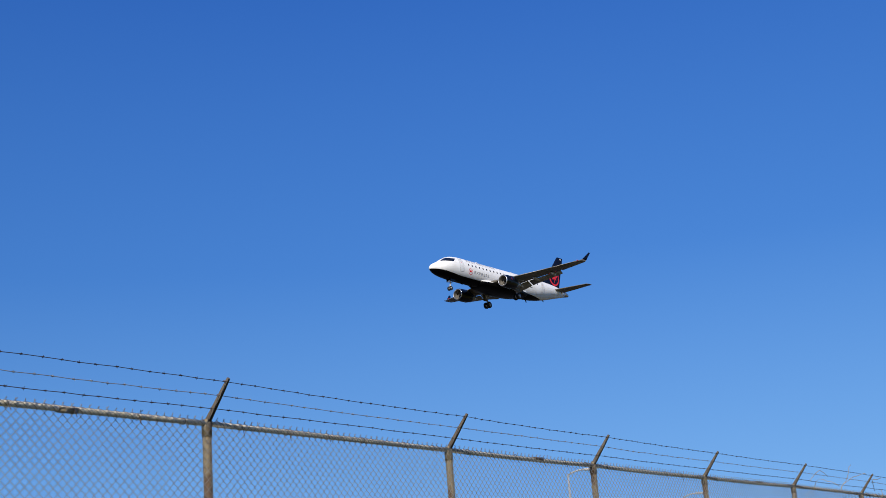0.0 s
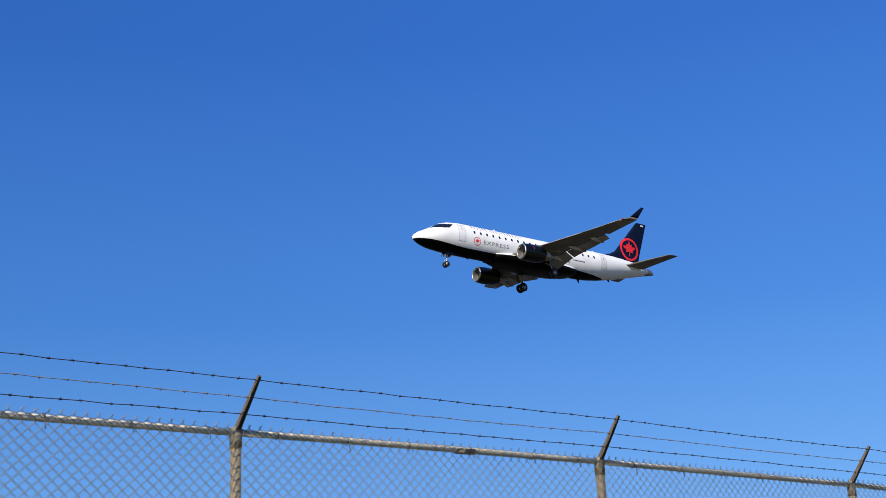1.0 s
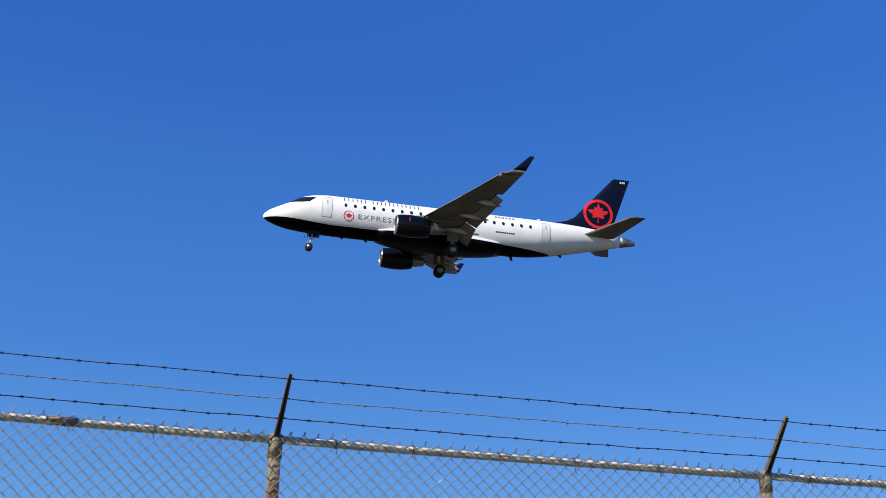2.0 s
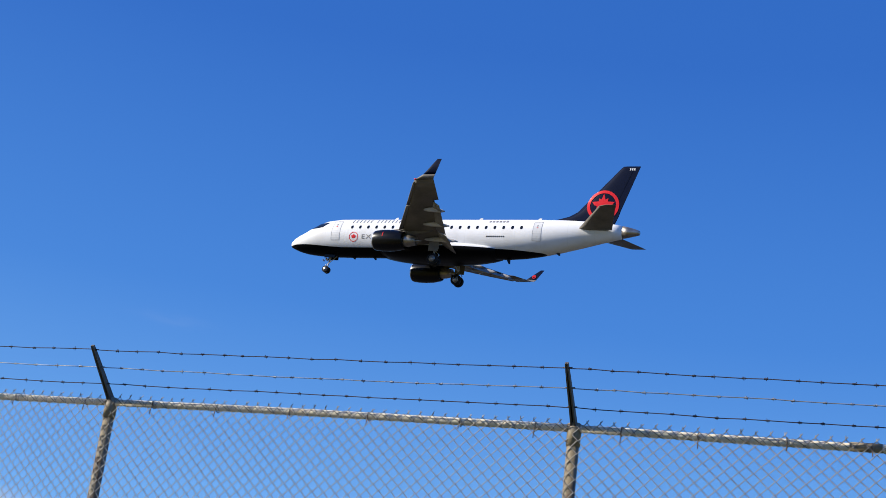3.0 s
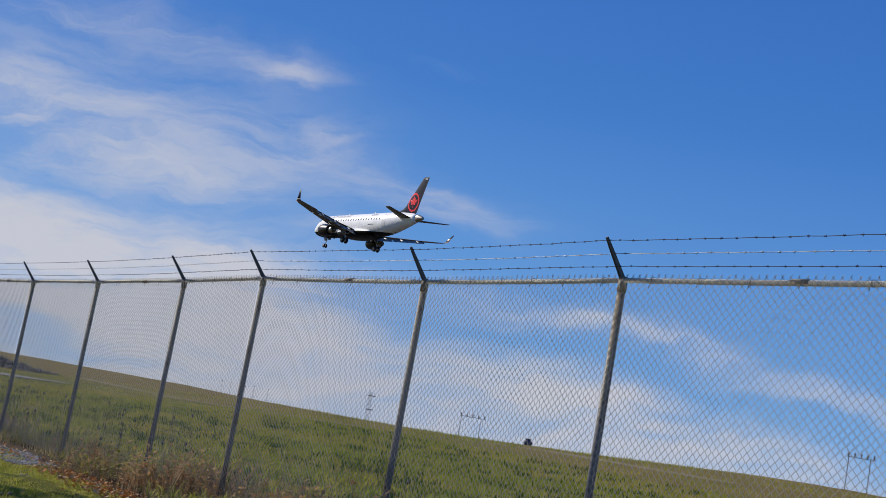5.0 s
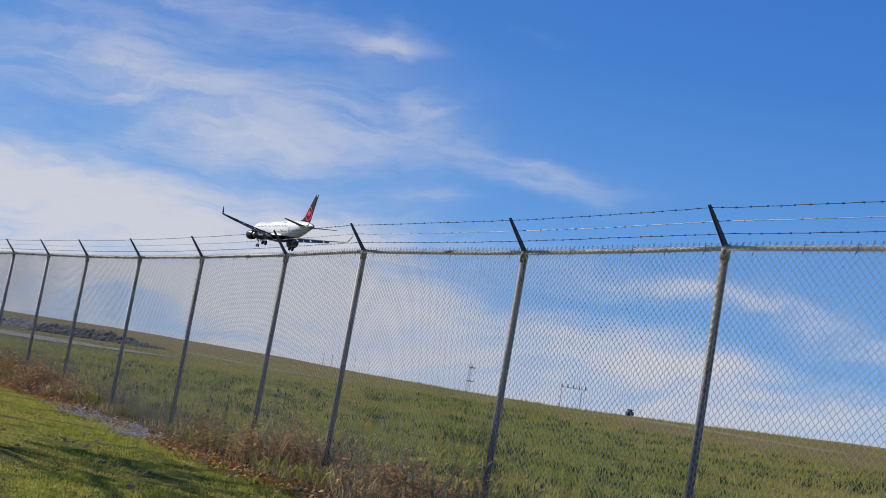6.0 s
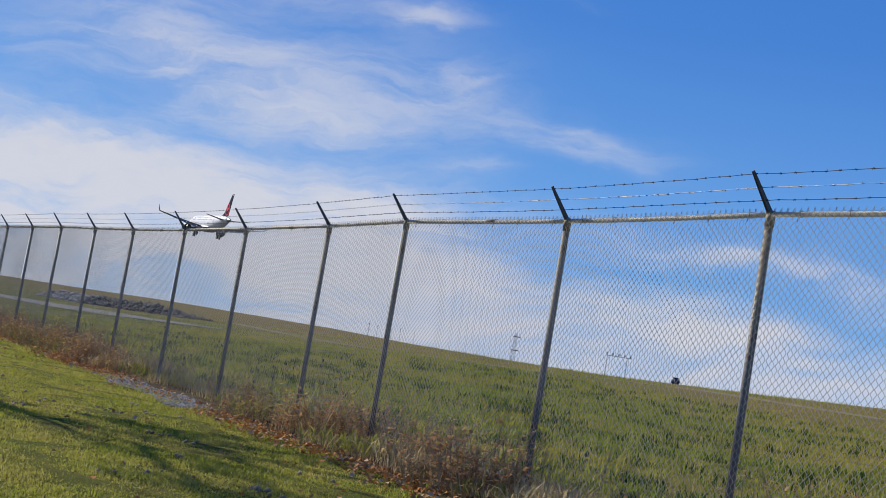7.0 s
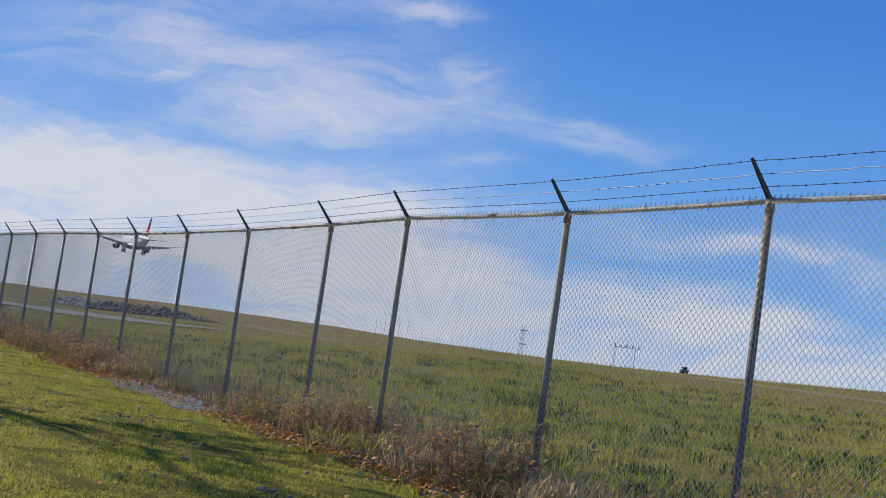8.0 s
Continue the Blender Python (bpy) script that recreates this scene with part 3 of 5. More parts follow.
    bmesh.ops.create_uvsphere(bm, u_segments=8, v_segments=6, radius=0.07, matrix=Matrix.Translation(P(16.95, side * 12.02, 0.42)) @ Matrix.Diagonal((1.8, 1, 0.8, 1)))
    part("navigation_light", bm, M_RED if side > 0 else M_GLASS, wing, "small wing tip light", True)


def turned(bm, axis_x, y, z, profile, n=28, sy=1.0):
    """Surface of revolution about a fore-and-aft axis: profile of (x, radius)."""
    rings = [[bm.verts.new(P(axis_x + x, y + r * sy * math.cos(2 * math.pi * k / n), z + r * math.sin(2 * math.pi * k / n))) for k in range(n)] for x, r in profile]
    for a, b in zip(rings, rings[1:]):
        for k in range(n):
            bm.faces.new((a[k], a[(k + 1) % n], b[(k + 1) % n], b[k]))
    return rings


def build_engine(root, side):
    x0, y, z = 10.25, side * 4.04, -1.62
    bm = bmesh.new()
    turned(bm, x0, y, z, [(0.10, 0.79), (0.25, 0.835), (0.7, 0.885), (1.3, 0.90), (2.0, 0.86), (2.6, 0.74), (2.75, 0.69), (2.74, 0.64), (2.4, 0.62), (2.3, 0.45)])
    engine = part("engine", bm, M_BLACK, root, "gloss black jet engine cowling", True)
    bm = bmesh.new()
    turned(bm, x0, y, z, [(0.12, 0.797), (0.04, 0.765), (0.0, 0.725), (0.03, 0.685), (0.14, 0.665)])
    part("inlet_lip", bm, M_EDGE, engine, "bright metal inlet lip", True)
    bm = bmesh.new()
    turned(bm, x0, y, z, [(0.13, 0.667), (0.5, 0.66), (0.85, 0.68), (0.86, 0.02)])
    part("inlet_duct", bm, M_WING, engine, "grey inlet duct", True)
    bm = bmesh.new()
    for k in range(24):
        a = 2 * math.pi * k / 24
        pts = []
        for r in (0.2, 0.45, 0.66):
            for s in (-0.03, 0.03):
                b = a + s * 0.5 / r + r * 0.4
                pts.append(bm.verts.new(P(x0 + 0.72 + s, y + r * math.cos(b), z + r * math.sin(b))))
        bm.faces.new((pts[0], pts[1], pts[3], pts[2]))
        bm.faces.new((pts[2], pts[3], pts[5], pts[4]))
    part("fan", bm, M_DARK, engine, "dark fan blades")
    bm = bmesh.new()
    turned(bm, x0, y, z, [(0.42, 0.01), (0.5, 0.08), (0.68, 0.18), (0.8, 0.2)], 16)
    part("spinner", bm, M_BLACK, engine, "", True)
    bm = bmesh.new()
    turned(bm, x0, y, z, [(2.3, 0.46), (2.7, 0.52), (3.2, 0.47), (3.75, 0.36), (3.74, 0.32), (3.4, 0.3), (3.35, 0.14)])
    part("exhaust_nozzle", bm, M_EXHAUST, engine, "dull metal exhaust nozzle", True)
    bm = bmesh.new()
    turned(bm, x0, y, z, [(3.3, 0.22), (3.8, 0.16), (4.2, 0.03)], 16)
    part("exhaust_cone", bm, M_EXHAUST, engine, "", True)
    bm = bmesh.new()
    loft(bm, [[P(x0 + a, y - 0.13, zz), P(x0 + a, y + 0.13, zz), P(x0 + b, y + 0.09, zz2), P(x0 + b, y - 0.09, zz2)] for a, b, zz, zz2 in
              ((0.9, 3.0, -0.80, -1.2), (1.9, 4.3, -0.66, -0.95), (2.4, 5.2, -0.60, -0.72))])
    part("pylon", bm, M_WING, engine, "grey pylon", True)
    bm = patch([(x0 + 1.0, -1.55), (x0 + 1.06, -1.55), (x0 + 1.06, -1.15), (x0 + 1.0, -1.15)], side, 1, 5, 0.0,
               lambda x, zz, s, lift: P(x, y + s * (math.sqrt(max(0, 0.905 ** 2 - (zz - z) ** 2)) + 0.004), zz))
    part("marking", bm, M_RED, engine, "thin red line")


FIN = [(1.0, 24.0, 29.1, 0.05), (1.66, 23.9, 29.35, 0.055), (2.05, 25.35, 29.5, 0.075), (2.45, 26.05, 29.6, 0.09), (6.25, 29.3, 30.85, 0.09), (6.42, 29.5, 30.9, 0.06)]


def fin_y(x, z):
    xl, xt, th = [float(np.interp(z, [f[0] for f in FIN], [f[i] for f in FIN])) for i in (1, 2, 3)]
    c = xt - xl
    u = min(1, max(0.0, (x - xl) / c))
    return max(0.004, th * c * 1.48 * (math.sqrt(u) - 0.42 * u - 1.1 * u * u + 0.52 * u ** 3) * 0.85)


def on_fin(x, z, side, lift):
    return P(x, side * (fin_y(x, z) + lift + 0.012), z)


def build_tail(root):
    n = 12
    rings = []
    for z, xl, xt, th in FIN:
        us = [1 - (i / n) ** 1.6 for i in range(n + 1)]
        a = [P(xl + u * (xt - xl), fin_y(xl + u * (xt - xl), z), z) for u in us]
        b = [P(xl + u * (xt - xl), -fin_y(xl + u * (xt - xl), z), z) for u in us[::-1][1:]]
        rings.append(a + b)
    bm = bmesh.new()
    loft(bm, rings)
    fin = part("fin", bm, M_NAVY, root, "blue-black tail fin with a red ring emblem", True)
    for side in (1, -1):
        part("emblem_ring", ring_patch(28.12, 2.98, 1.07, 1.32, side, 44, 0.008, on_fin), M_RED, fin, "red ring")
        part("emblem", star_patch(28.12, 3.0, 1.0, side, on_fin, 0.008), M_RED, fin, "red pointed leaf-like emblem")
        for i in range(3):
            x = 30.02 + i * 0.17
            part("number_bar", patch([(x, 6.05), (x + 0.11, 6.05), (x + 0.12, 6.24), (x + 0.01, 6.24)], side, 1, 1, 0.008, on_fin), M_WHITE, fin, "white marking bar")
        part("rudder_line", patch([(28.75, 1.95), (28.78, 1.95), (30.36, 6.2), (30.33, 6.2)], side, 1, 10, 0.006, on_fin), M_BLACK, fin)
        rr = [foil(26.35, 29.3, side * 0.7, 0.62, 0.09), foil(26.6, 29.38, side * 1.0, 0.65, 0.09), foil(29.3, 30.62, side * 4.85, 1.06, 0.085), foil(29.75, 30.62, side * 5.0, 1.08, 0.05)]
        bm = bmesh.new()
        loft(bm, rr)
        part("tailplane", bm, M_WING, root, "grey swept tailplane", True)
    bm = bmesh.new()
    prof = [(30.0, 1.22, 0.17, 0.49), (30.5, 1.11, 0.28, 0.41), (31.0, 0.97, 0.38, 0.29), (31.3, 0.85, 0.45, 0.19), (31.37, 0.80, 0.48, 0.15)]
    loft(bm, [[P(x, h * math.cos(2 * math.pi * k / 20), (a + b) / 2 + (a - b) / 2 * math.sin(2 * math.pi * k / 20)) for k in range(20)] for x, a, b, h in prof])
    part("tail_cone", bm, M_EXHAUST, root, "bare metal tail cone with a dark exhaust", True)


def wheel(parent, x, y, z, r, w):
    bm = bmesh.new()
    prof = [(-0.5, 0.62), (-0.5, 0.85), (-0.36, 0.97), (0, 1.0), (0.36, 0.97), (0.5, 0.85), (0.5, 0.62)]
    n = 22
    rings = [[bm.verts.new(P(x + r * b * math.cos(2 * math.pi * k / n), y + a * w, z + r * b * math.sin(2 * math.pi * k / n))) for k in range(n)] for a, b in prof]
    for p, q in zip(rings, rings[1:]):
        for k in range(n):
            bm.faces.new((p[k], p[(k + 1) % n], q[(k + 1) % n], q[k]))
    bm.faces.new(rings[0])
    bm.faces.new(rings[-1])
    part("tyre", bm, M_TYRE, parent, "black tyre", True)
    for s in (-1, 1):
        bm = bmesh.new()
        rr = [[P(x + q * r * math.cos(2 * math.pi * k / 16), y + s * w * (0.5 + d), z + q * r * math.sin(2 * math.pi * k / 16)) for k in range(16)] for q, d in ((0.6, 0.01), (0.52, -0.06), (0.25, -0.03), (0.2, 0.06), (0.02, 0.07))]
        loft(bm, rr)
        part("rim", bm, M_RIM, parent, "grey wheel rim", True)


def build_gear(root):
    bm = bmesh.new()
    tube(bm, [P(4.15, 0, -1.5), P(4.05, 0, -2.1)], 0.09, 10)
    tube(bm, [P(4.05, 0, -2.1), P(3.92, 0, -2.84)], 0.055, 10)
    tube(bm, [P(3.9, -0.24, -2.86), P(3.9, 0.24, -2.86)], 0.05, 8)
    gear = part("nose_gear", bm, M_STRUT, root, "white nose gear leg", True)
    bm = bmesh.new()
    tube(bm, [P(4.0, 0, -2.3), P(4.75, 0, -1.62)], 0.035, 6)
    tube(bm, [P(4.05, 0, -2.2), P(3.75, 0, -2.45), P(3.92, 0, -2.78)], 0.025, 6)
    part("brace", bm, M_STRUT, gear, "", True)
    for s in (-1, 1):
        wheel(gear, 3.9, s * 0.18, -2.86, 0.305, 0.2)
        bm = bmesh.new()
        box(bm, P(4.7, s * 0.36 - 0.012, -1.86), P(3.7, s * 0.36 + 0.012, -1.5))
        part("gear_door", bm, M_BLACK, gear, "black gear door", False, 0.006)
        bm = bmesh.new()
        box(bm, P(3.52, s * 0.1 - 0.06, -2.06), P(3.42, s * 0.1 + 0.06, -1.94))
        part("taxi_light", bm, M_RIM, gear, "", False, 0.02)
    bm = bmesh.new()
    box(bm, P(3.79, -0.22, -2.02), P(3.75, 0.22, -1.80))
    part("number_plate_bar", bm, M_WHITE, gear, "small white marking bar")
    for side in (1, -1):
        bm = bmesh.new()
        tube(bm, [P(15.0, side * 2.75, -0.95), P(15.08, side * 2.68, -1.9)], 0.13, 10)
        tube(bm, [P(15.08, side * 2.68, -1.9), P(15.15, side * 2.66, -2.76)], 0.085, 10)
        tube(bm, [P(15.15, side * 2.2, -2.77), P(15.15, side * 3.12, -2.77)], 0.07, 8)
        main = part("main_gear", bm, M_STRUT, root, "pale main gear leg with twin wheels", True)
        bm = bmesh.new()
        tube(bm, [P(15.08, side * 2.66, -1.95), P(14.95, side * 1.5, -1.2)], 0.06, 8)
        tube(bm, [P(15.2, side * 2.66, -2.0), P(15.55, side * 2.66, -2.35), P(15.2, side * 2.66, -2.72)], 0.04, 6)
        part("side_brace", bm, M_STRUT, main, "", True)
        for s in (-1, 1):
            wheel(main, 15.15, side * (2.66 + s * 0.29), -2.77, 0.475, 0.3)
        bm = bmesh.new()
        vv = box(bm, P(15.55, side * 2.98 - 0.015, -2.1), P(14.65, side * 2.98 + 0.015, -0.95))
        part("gear_door", bm, M_WING, main, "grey leg door", False, 0.008)


def word_mesh(word, x0, z0, size, length, side):
    """Painted lettering wrapped on the hull; reads from the nose aft to port, towards the nose to starboard."""
    curve = bpy.data.curves.new("lettering", "FONT")
    curve.body, curve.size, curve.resolution_u, curve.space_character = word, size, 3, 1.18
    tmp = bpy.data.objects.new("lettering", curve)
    me = bpy.data.meshes.new_from_object(tmp)
    bpy.data.objects.remove(tmp)
    wide = max(v.co.x for v in me.vertices)
    for v in me.vertices:
        u = v.co.x / wide * length
        v.co = on_hull(x0 + u if side > 0 else x0 + length - u, z0 + v.co.y, side, 0.014)
    me.materials.clear()
    me.materials.append(M_GREY_TITLE)
    return me


def door_outline(parent, x, z0, z1, w, side):
    t = 0.028
    door = part("door", patch([(x - w / 2, z0), (x + w / 2, z0), (x + w / 2, z1), (x - w / 2, z1)], side, 4, 8, 0.008), M_WHITE, parent, "white cabin door with grey outline")
    for c in ([(x - w / 2, z0), (x - w / 2 + t, z0), (x - w / 2 + t, z1), (x - w / 2, z1)], [(x + w / 2 - t, z0), (x + w / 2, z0), (x + w / 2, z1), (x + w / 2 - t, z1)]):
        part("door_seam", patch(c, side, 1, 8, 0.014), M_LINE, door)
    for z in (z0, z1 - t):
        part("door_seam", patch([(x - w / 2, z), (x + w / 2, z), (x + w / 2, z + t), (x - w / 2, z + t)], side, 4, 1, 0.014), M_LINE, door)
    part("door_handle", patch([(x - 0.06, z1 - 0.62), (x + 0.08, z1 - 0.62), (x + 0.08, z1 - 0.56), (x - 0.06, z1 - 0.56)], side, 1, 1, 0.016), M_RED, door, "small red handle mark")
    part("door_window", oval(x, z1 - 0.4, 0.05, 0.09, side, 10, 0.8, 0.016), M_GREY_TITLE, door)


def build_airliner():
    root = tagged(empty("airliner"), "white regional jet with black belly, gear down, landing", "airplane")
    bm = bmesh.new()
    n = 44
    xs = []
    for a, b in zip(HX, HX[1:]):
        k = max(1, int((b - a) / 0.8))
        xs += [a + (b - a) * i / k for i in range(k)]
    xs.append(HX[-1])
    rings = []
    for x in xs:
        top, low, half = hull_at(x)
        rings.append([P(x, half * math.cos(2 * math.pi * k / n), (top + low) / 2 + (top - low) / 2 * math.sin(2 * math.pi * k / n)) for k in range(n)])
    loft(bm, rings)
    hull = part("fuselage", bm, M_HULL, root, "white fuselage with a gloss black belly", True)
    # belly fairing round the wing root
    bm = bmesh.new()
    rings = []
    for i in range(17):
        u = i / 16
        x = 9.3 + 10.4 * u
        s = math.sin(math.pi * min(1, max(0, u * 0.94 + 0.03))) ** 0.55
        half, top, low = 0.9 + 0.93 * s, -0.95 + 0.38 * s, -1.45 - 0.62 * s
        rings.append([P(x, half * math.copysign(abs(math.cos(a)) ** 0.75, math.cos(a)), (top + low) / 2 + (top - low) / 2 * math.copysign(abs(math.sin(a)) ** 0.8, math.sin(a))) for a in [2 * math.pi * k / 32 for k in range(32)]])
    loft(bm, rings)
    part("belly_fairing", bm, M_HULL, root, "bulged wing root fairing, white over black", True)
    for side in (1, -1):
        build_wing(root, side)
        build_engine(root, side)
        for i in range(21):
            part("cabin_window", oval(6.49 + 0.77 * i, 0.57, 0.115, 0.165, side, 12, 0.75), M_GLASS, hull, "dark oval cabin window")
        door_outline(hull, 5.0, -0.62, 1.2, 0.82, side)
        door_outline(hull, 23.25, -0.55, 1.15, 0.74, side)
        part("windscreen_surround", patch([(1.72, 0.48), (3.54, 0.57), (4.12, 1.09), (2.46, 1.0)], side, 14, 6, 0.008), M_BLACK, hull, "black band round the cockpit windows")
        for c in ([(1.74, 0.50), (2.33, 0.50), (2.80, 1.08), (2.5, 1.0)], [(2.35, 0.50), (3.02, 0.50), (3.16, 1.08), (2.82, 1.08)], [(3.04, 0.50), (3.5, 0.60), (4.1, 1.08), (3.18, 1.08)]):
            part("cockpit_window", patch(c, side, 5, 5, 0.012), M_GLASS, hull, "dark cockpit window pane")
        # lettering as plain bars
        x = 6.35
        for word in (3, 6):
            for i in range(word):
                for off in (0.0, 0.34):
                    part("title_bar", patch([(x + off, 1.0), (x + off + 0.06, 1.0), (x + off + 0.06, 1.40), (x + off, 1.40)], side, 1, 4, 0.012), M_TITLE, hull, "dark lettering bar")
                x += 0.68
            x += 0.30
        part("subtitle", word_mesh("EXPRESS", 7.5, -0.50, 0.54, 3.15, side), M_GREY_TITLE, hull, "grey word on the hull")
        part("emblem_ring", ring_patch(6.78, -0.33, 0.37, 0.42, side, 28), M_RED, hull, "thin red ring")
        part("emblem", star_patch(6.78, -0.33, 0.29, side, on_hull), M_RED, hull, "small red emblem")
        for i in range(6):
            part("registration_bar", patch([(18.9 + i * 0.3, 1.1), (19.08 + i * 0.3, 1.1), (19.08 + i * 0.3, 1.3), (18.9 + i * 0.3, 1.3)], side, 1, 2, 0.012), M_GREY_TITLE, hull, "grey marking bar")
        for i in range(9):
            part("type_bar", patch([(18.95 + i * 0.18, -0.3), (19.08 + i * 0.18, -0.3), (19.1 + i * 0.18, -0.19), (18.97 + i * 0.18, -0.19)], side, 1, 1, 0.012), M_TITLE, hull, "small dark marking bar")
    build_tail(root)
    build_gear(root)
    for x, z, h in ((9.6, 1.66, 0.30), (17.4, 1.66, 0.26), (22.6, 1.66, 0.24)):
        bm = bmesh.new()
        loft(bm, [[P(x, -0.03, z), P(x, 0.03, z), P(x + 0.42, 0.02, z), P(x + 0.42, -0.02, z)], [P(x + 0.25, -0.015, z + h), P(x + 0.25, 0.015, z + h), P(x + 0.45, 0.01, z + h), P(x + 0.45, -0.01, z + h)]])
        part("antenna", bm, M_WHITE, root, "small blade antenna")
    for x, h in ((6.2, 0.2), (8.2, 0.24), (20.4, 0.42), (24.6, 0.2)):
        top, low, half = hull_at(x)
        bm = bmesh.new()
        loft(bm, [[P(x, -0.03, low + 0.02), P(x, 0.03, low + 0.02), P(x + 0.35, 0.02, low + 0.02), P(x + 0.35, -0.02, low + 0.02)], [P(x + 0.25, -0.015, low - h), P(x + 0.25, 0.015, low - h), P(x + 0.4, 0.01, low - h), P(x + 0.4, -0.01, low - h)]])
        part("antenna", bm, M_BLACK, root, "small black blade antenna")
    return root


airliner = build_airliner()

# seconds, place of the nose, heading, climb of the hull's axis, bank
FLIGHT = [
    (0, 132.33, 96.22, 47.35, 87.52, 1.51, 1.24),
    (0.6, 94.81, 94.90, 45.39, 87.64, 1.65, 1.12),
    (1, 69.88, 94.18, 44.01, 87.52, 1.98, 0.83),
    (1.5, 38.84, 93.02, 42.07, 87.74, 1.62, -0.34),
    (1.7, 26.49, 92.94, 41.48, 87.67, 1.52, -0.50),
    (2.8, -41.85, 91.00, 37.99, 88.07, 1.39, 0.04),
    (3, -54.34, 90.49, 37.26, 88.16, 1.29, 0.41),
    (3.5, -84.93, 88.92, 35.30, 88.17, 1.15, 0.98),
    (4, -116.41, 87.94, 33.71, 87.85, 1.39, 0.75),
    (4.5, -147.13, 87.07, 31.93, 87.92, 1.20, 1.01),
    (6, -239.68, 85.10, 26.48, 87.45, 1.73, 0.32),
    (6.5, -270.49, 84.33, 24.65, 87.55, 1.80, 0.05),
    (7, -301.31, 83.53, 22.82, 87.75, 1.34, 0.31),
    (8, -362.76, 82.12, 19.32, 87.76, 1.33, 0.34),
]


def flown(x, y, z, heading, pitch, bank):
    return pose(x, y, z, bank, -pitch, 90 + heading)

# ---- chain-link fence with barbed wire ----
# top of each post, on the rail's axis
POSTS = [
    (18.84, 1.00, 2.83),
    (15.71, 0.84, 2.82),
    (12.74, 0.67, 2.82),
    (9.89, 0.48, 2.81),
    (6.73, 0.30, 2.81),
    (3.64, 0.14, 2.79),
    (0.74, 0.03, 2.78),
    (-1.89, -0.02, 2.81),
    (-4.91, -0.02, 2.83),
    (-8.11, -0.01, 2.86),
    (-11.09, 0.02, 2.85),
    (-14.62, -0.03, 2.88),
    (-17.08, -0.01, 2.85),
    (-20.38, -0.06, 2.82),
    (-23.45, -0.15, 2.81),
    (-26.64, -0.26, 2.82),
    (-29.54, -0.36, 2.85),
    (-32.60, -0.47, 2.89),
]
ARM_TIP = (-0.245, 0.295)     # towards the lawn, up
TIP_SHIFT = {5: 0.03, 6: 0.03, 8: -0.045}


def fence_line():
    line = [Vector(p) for p in POSTS]
    for i in range(6):
        line.insert(0, line[0] + Vector((3.1, 0.17, -0.005)))
    for i in range(14):
        line.append(line[-1] + Vector((-3.05, -0.11, 0.012)))
    return line, 6


LINE, SHIFT = fence_line()
ARM_AT = (0.335, 0.635, 0.95)


def foot_z(x, y):
    return gz(x, y)


def prism(verts, tris, a, b, r, sides=3, phase=0.0):
    """Adds a thin straight bar between two points to plain lists."""
    d = (b - a)
    d.normalize()
    ref = Vector((0, 1, 0)) if abs(d.y) < 0.9 else Vector((1, 0, 0))
    u = d.cross(ref).normalized()
    v = d.cross(u)
    k = len(verts)
    for p in (a, b):
        for j in range(sides):
            t = phase + 2 * math.pi * j / sides
            verts.append(tuple(p + (u * math.cos(t) + v * math.sin(t)) * r))
    for j in range(sides):
        m = (j + 1) % sides
        tris.append((k + j, k + m, k + sides + m))
        tris.append((k + j, k + sides + m, k + sides + j))


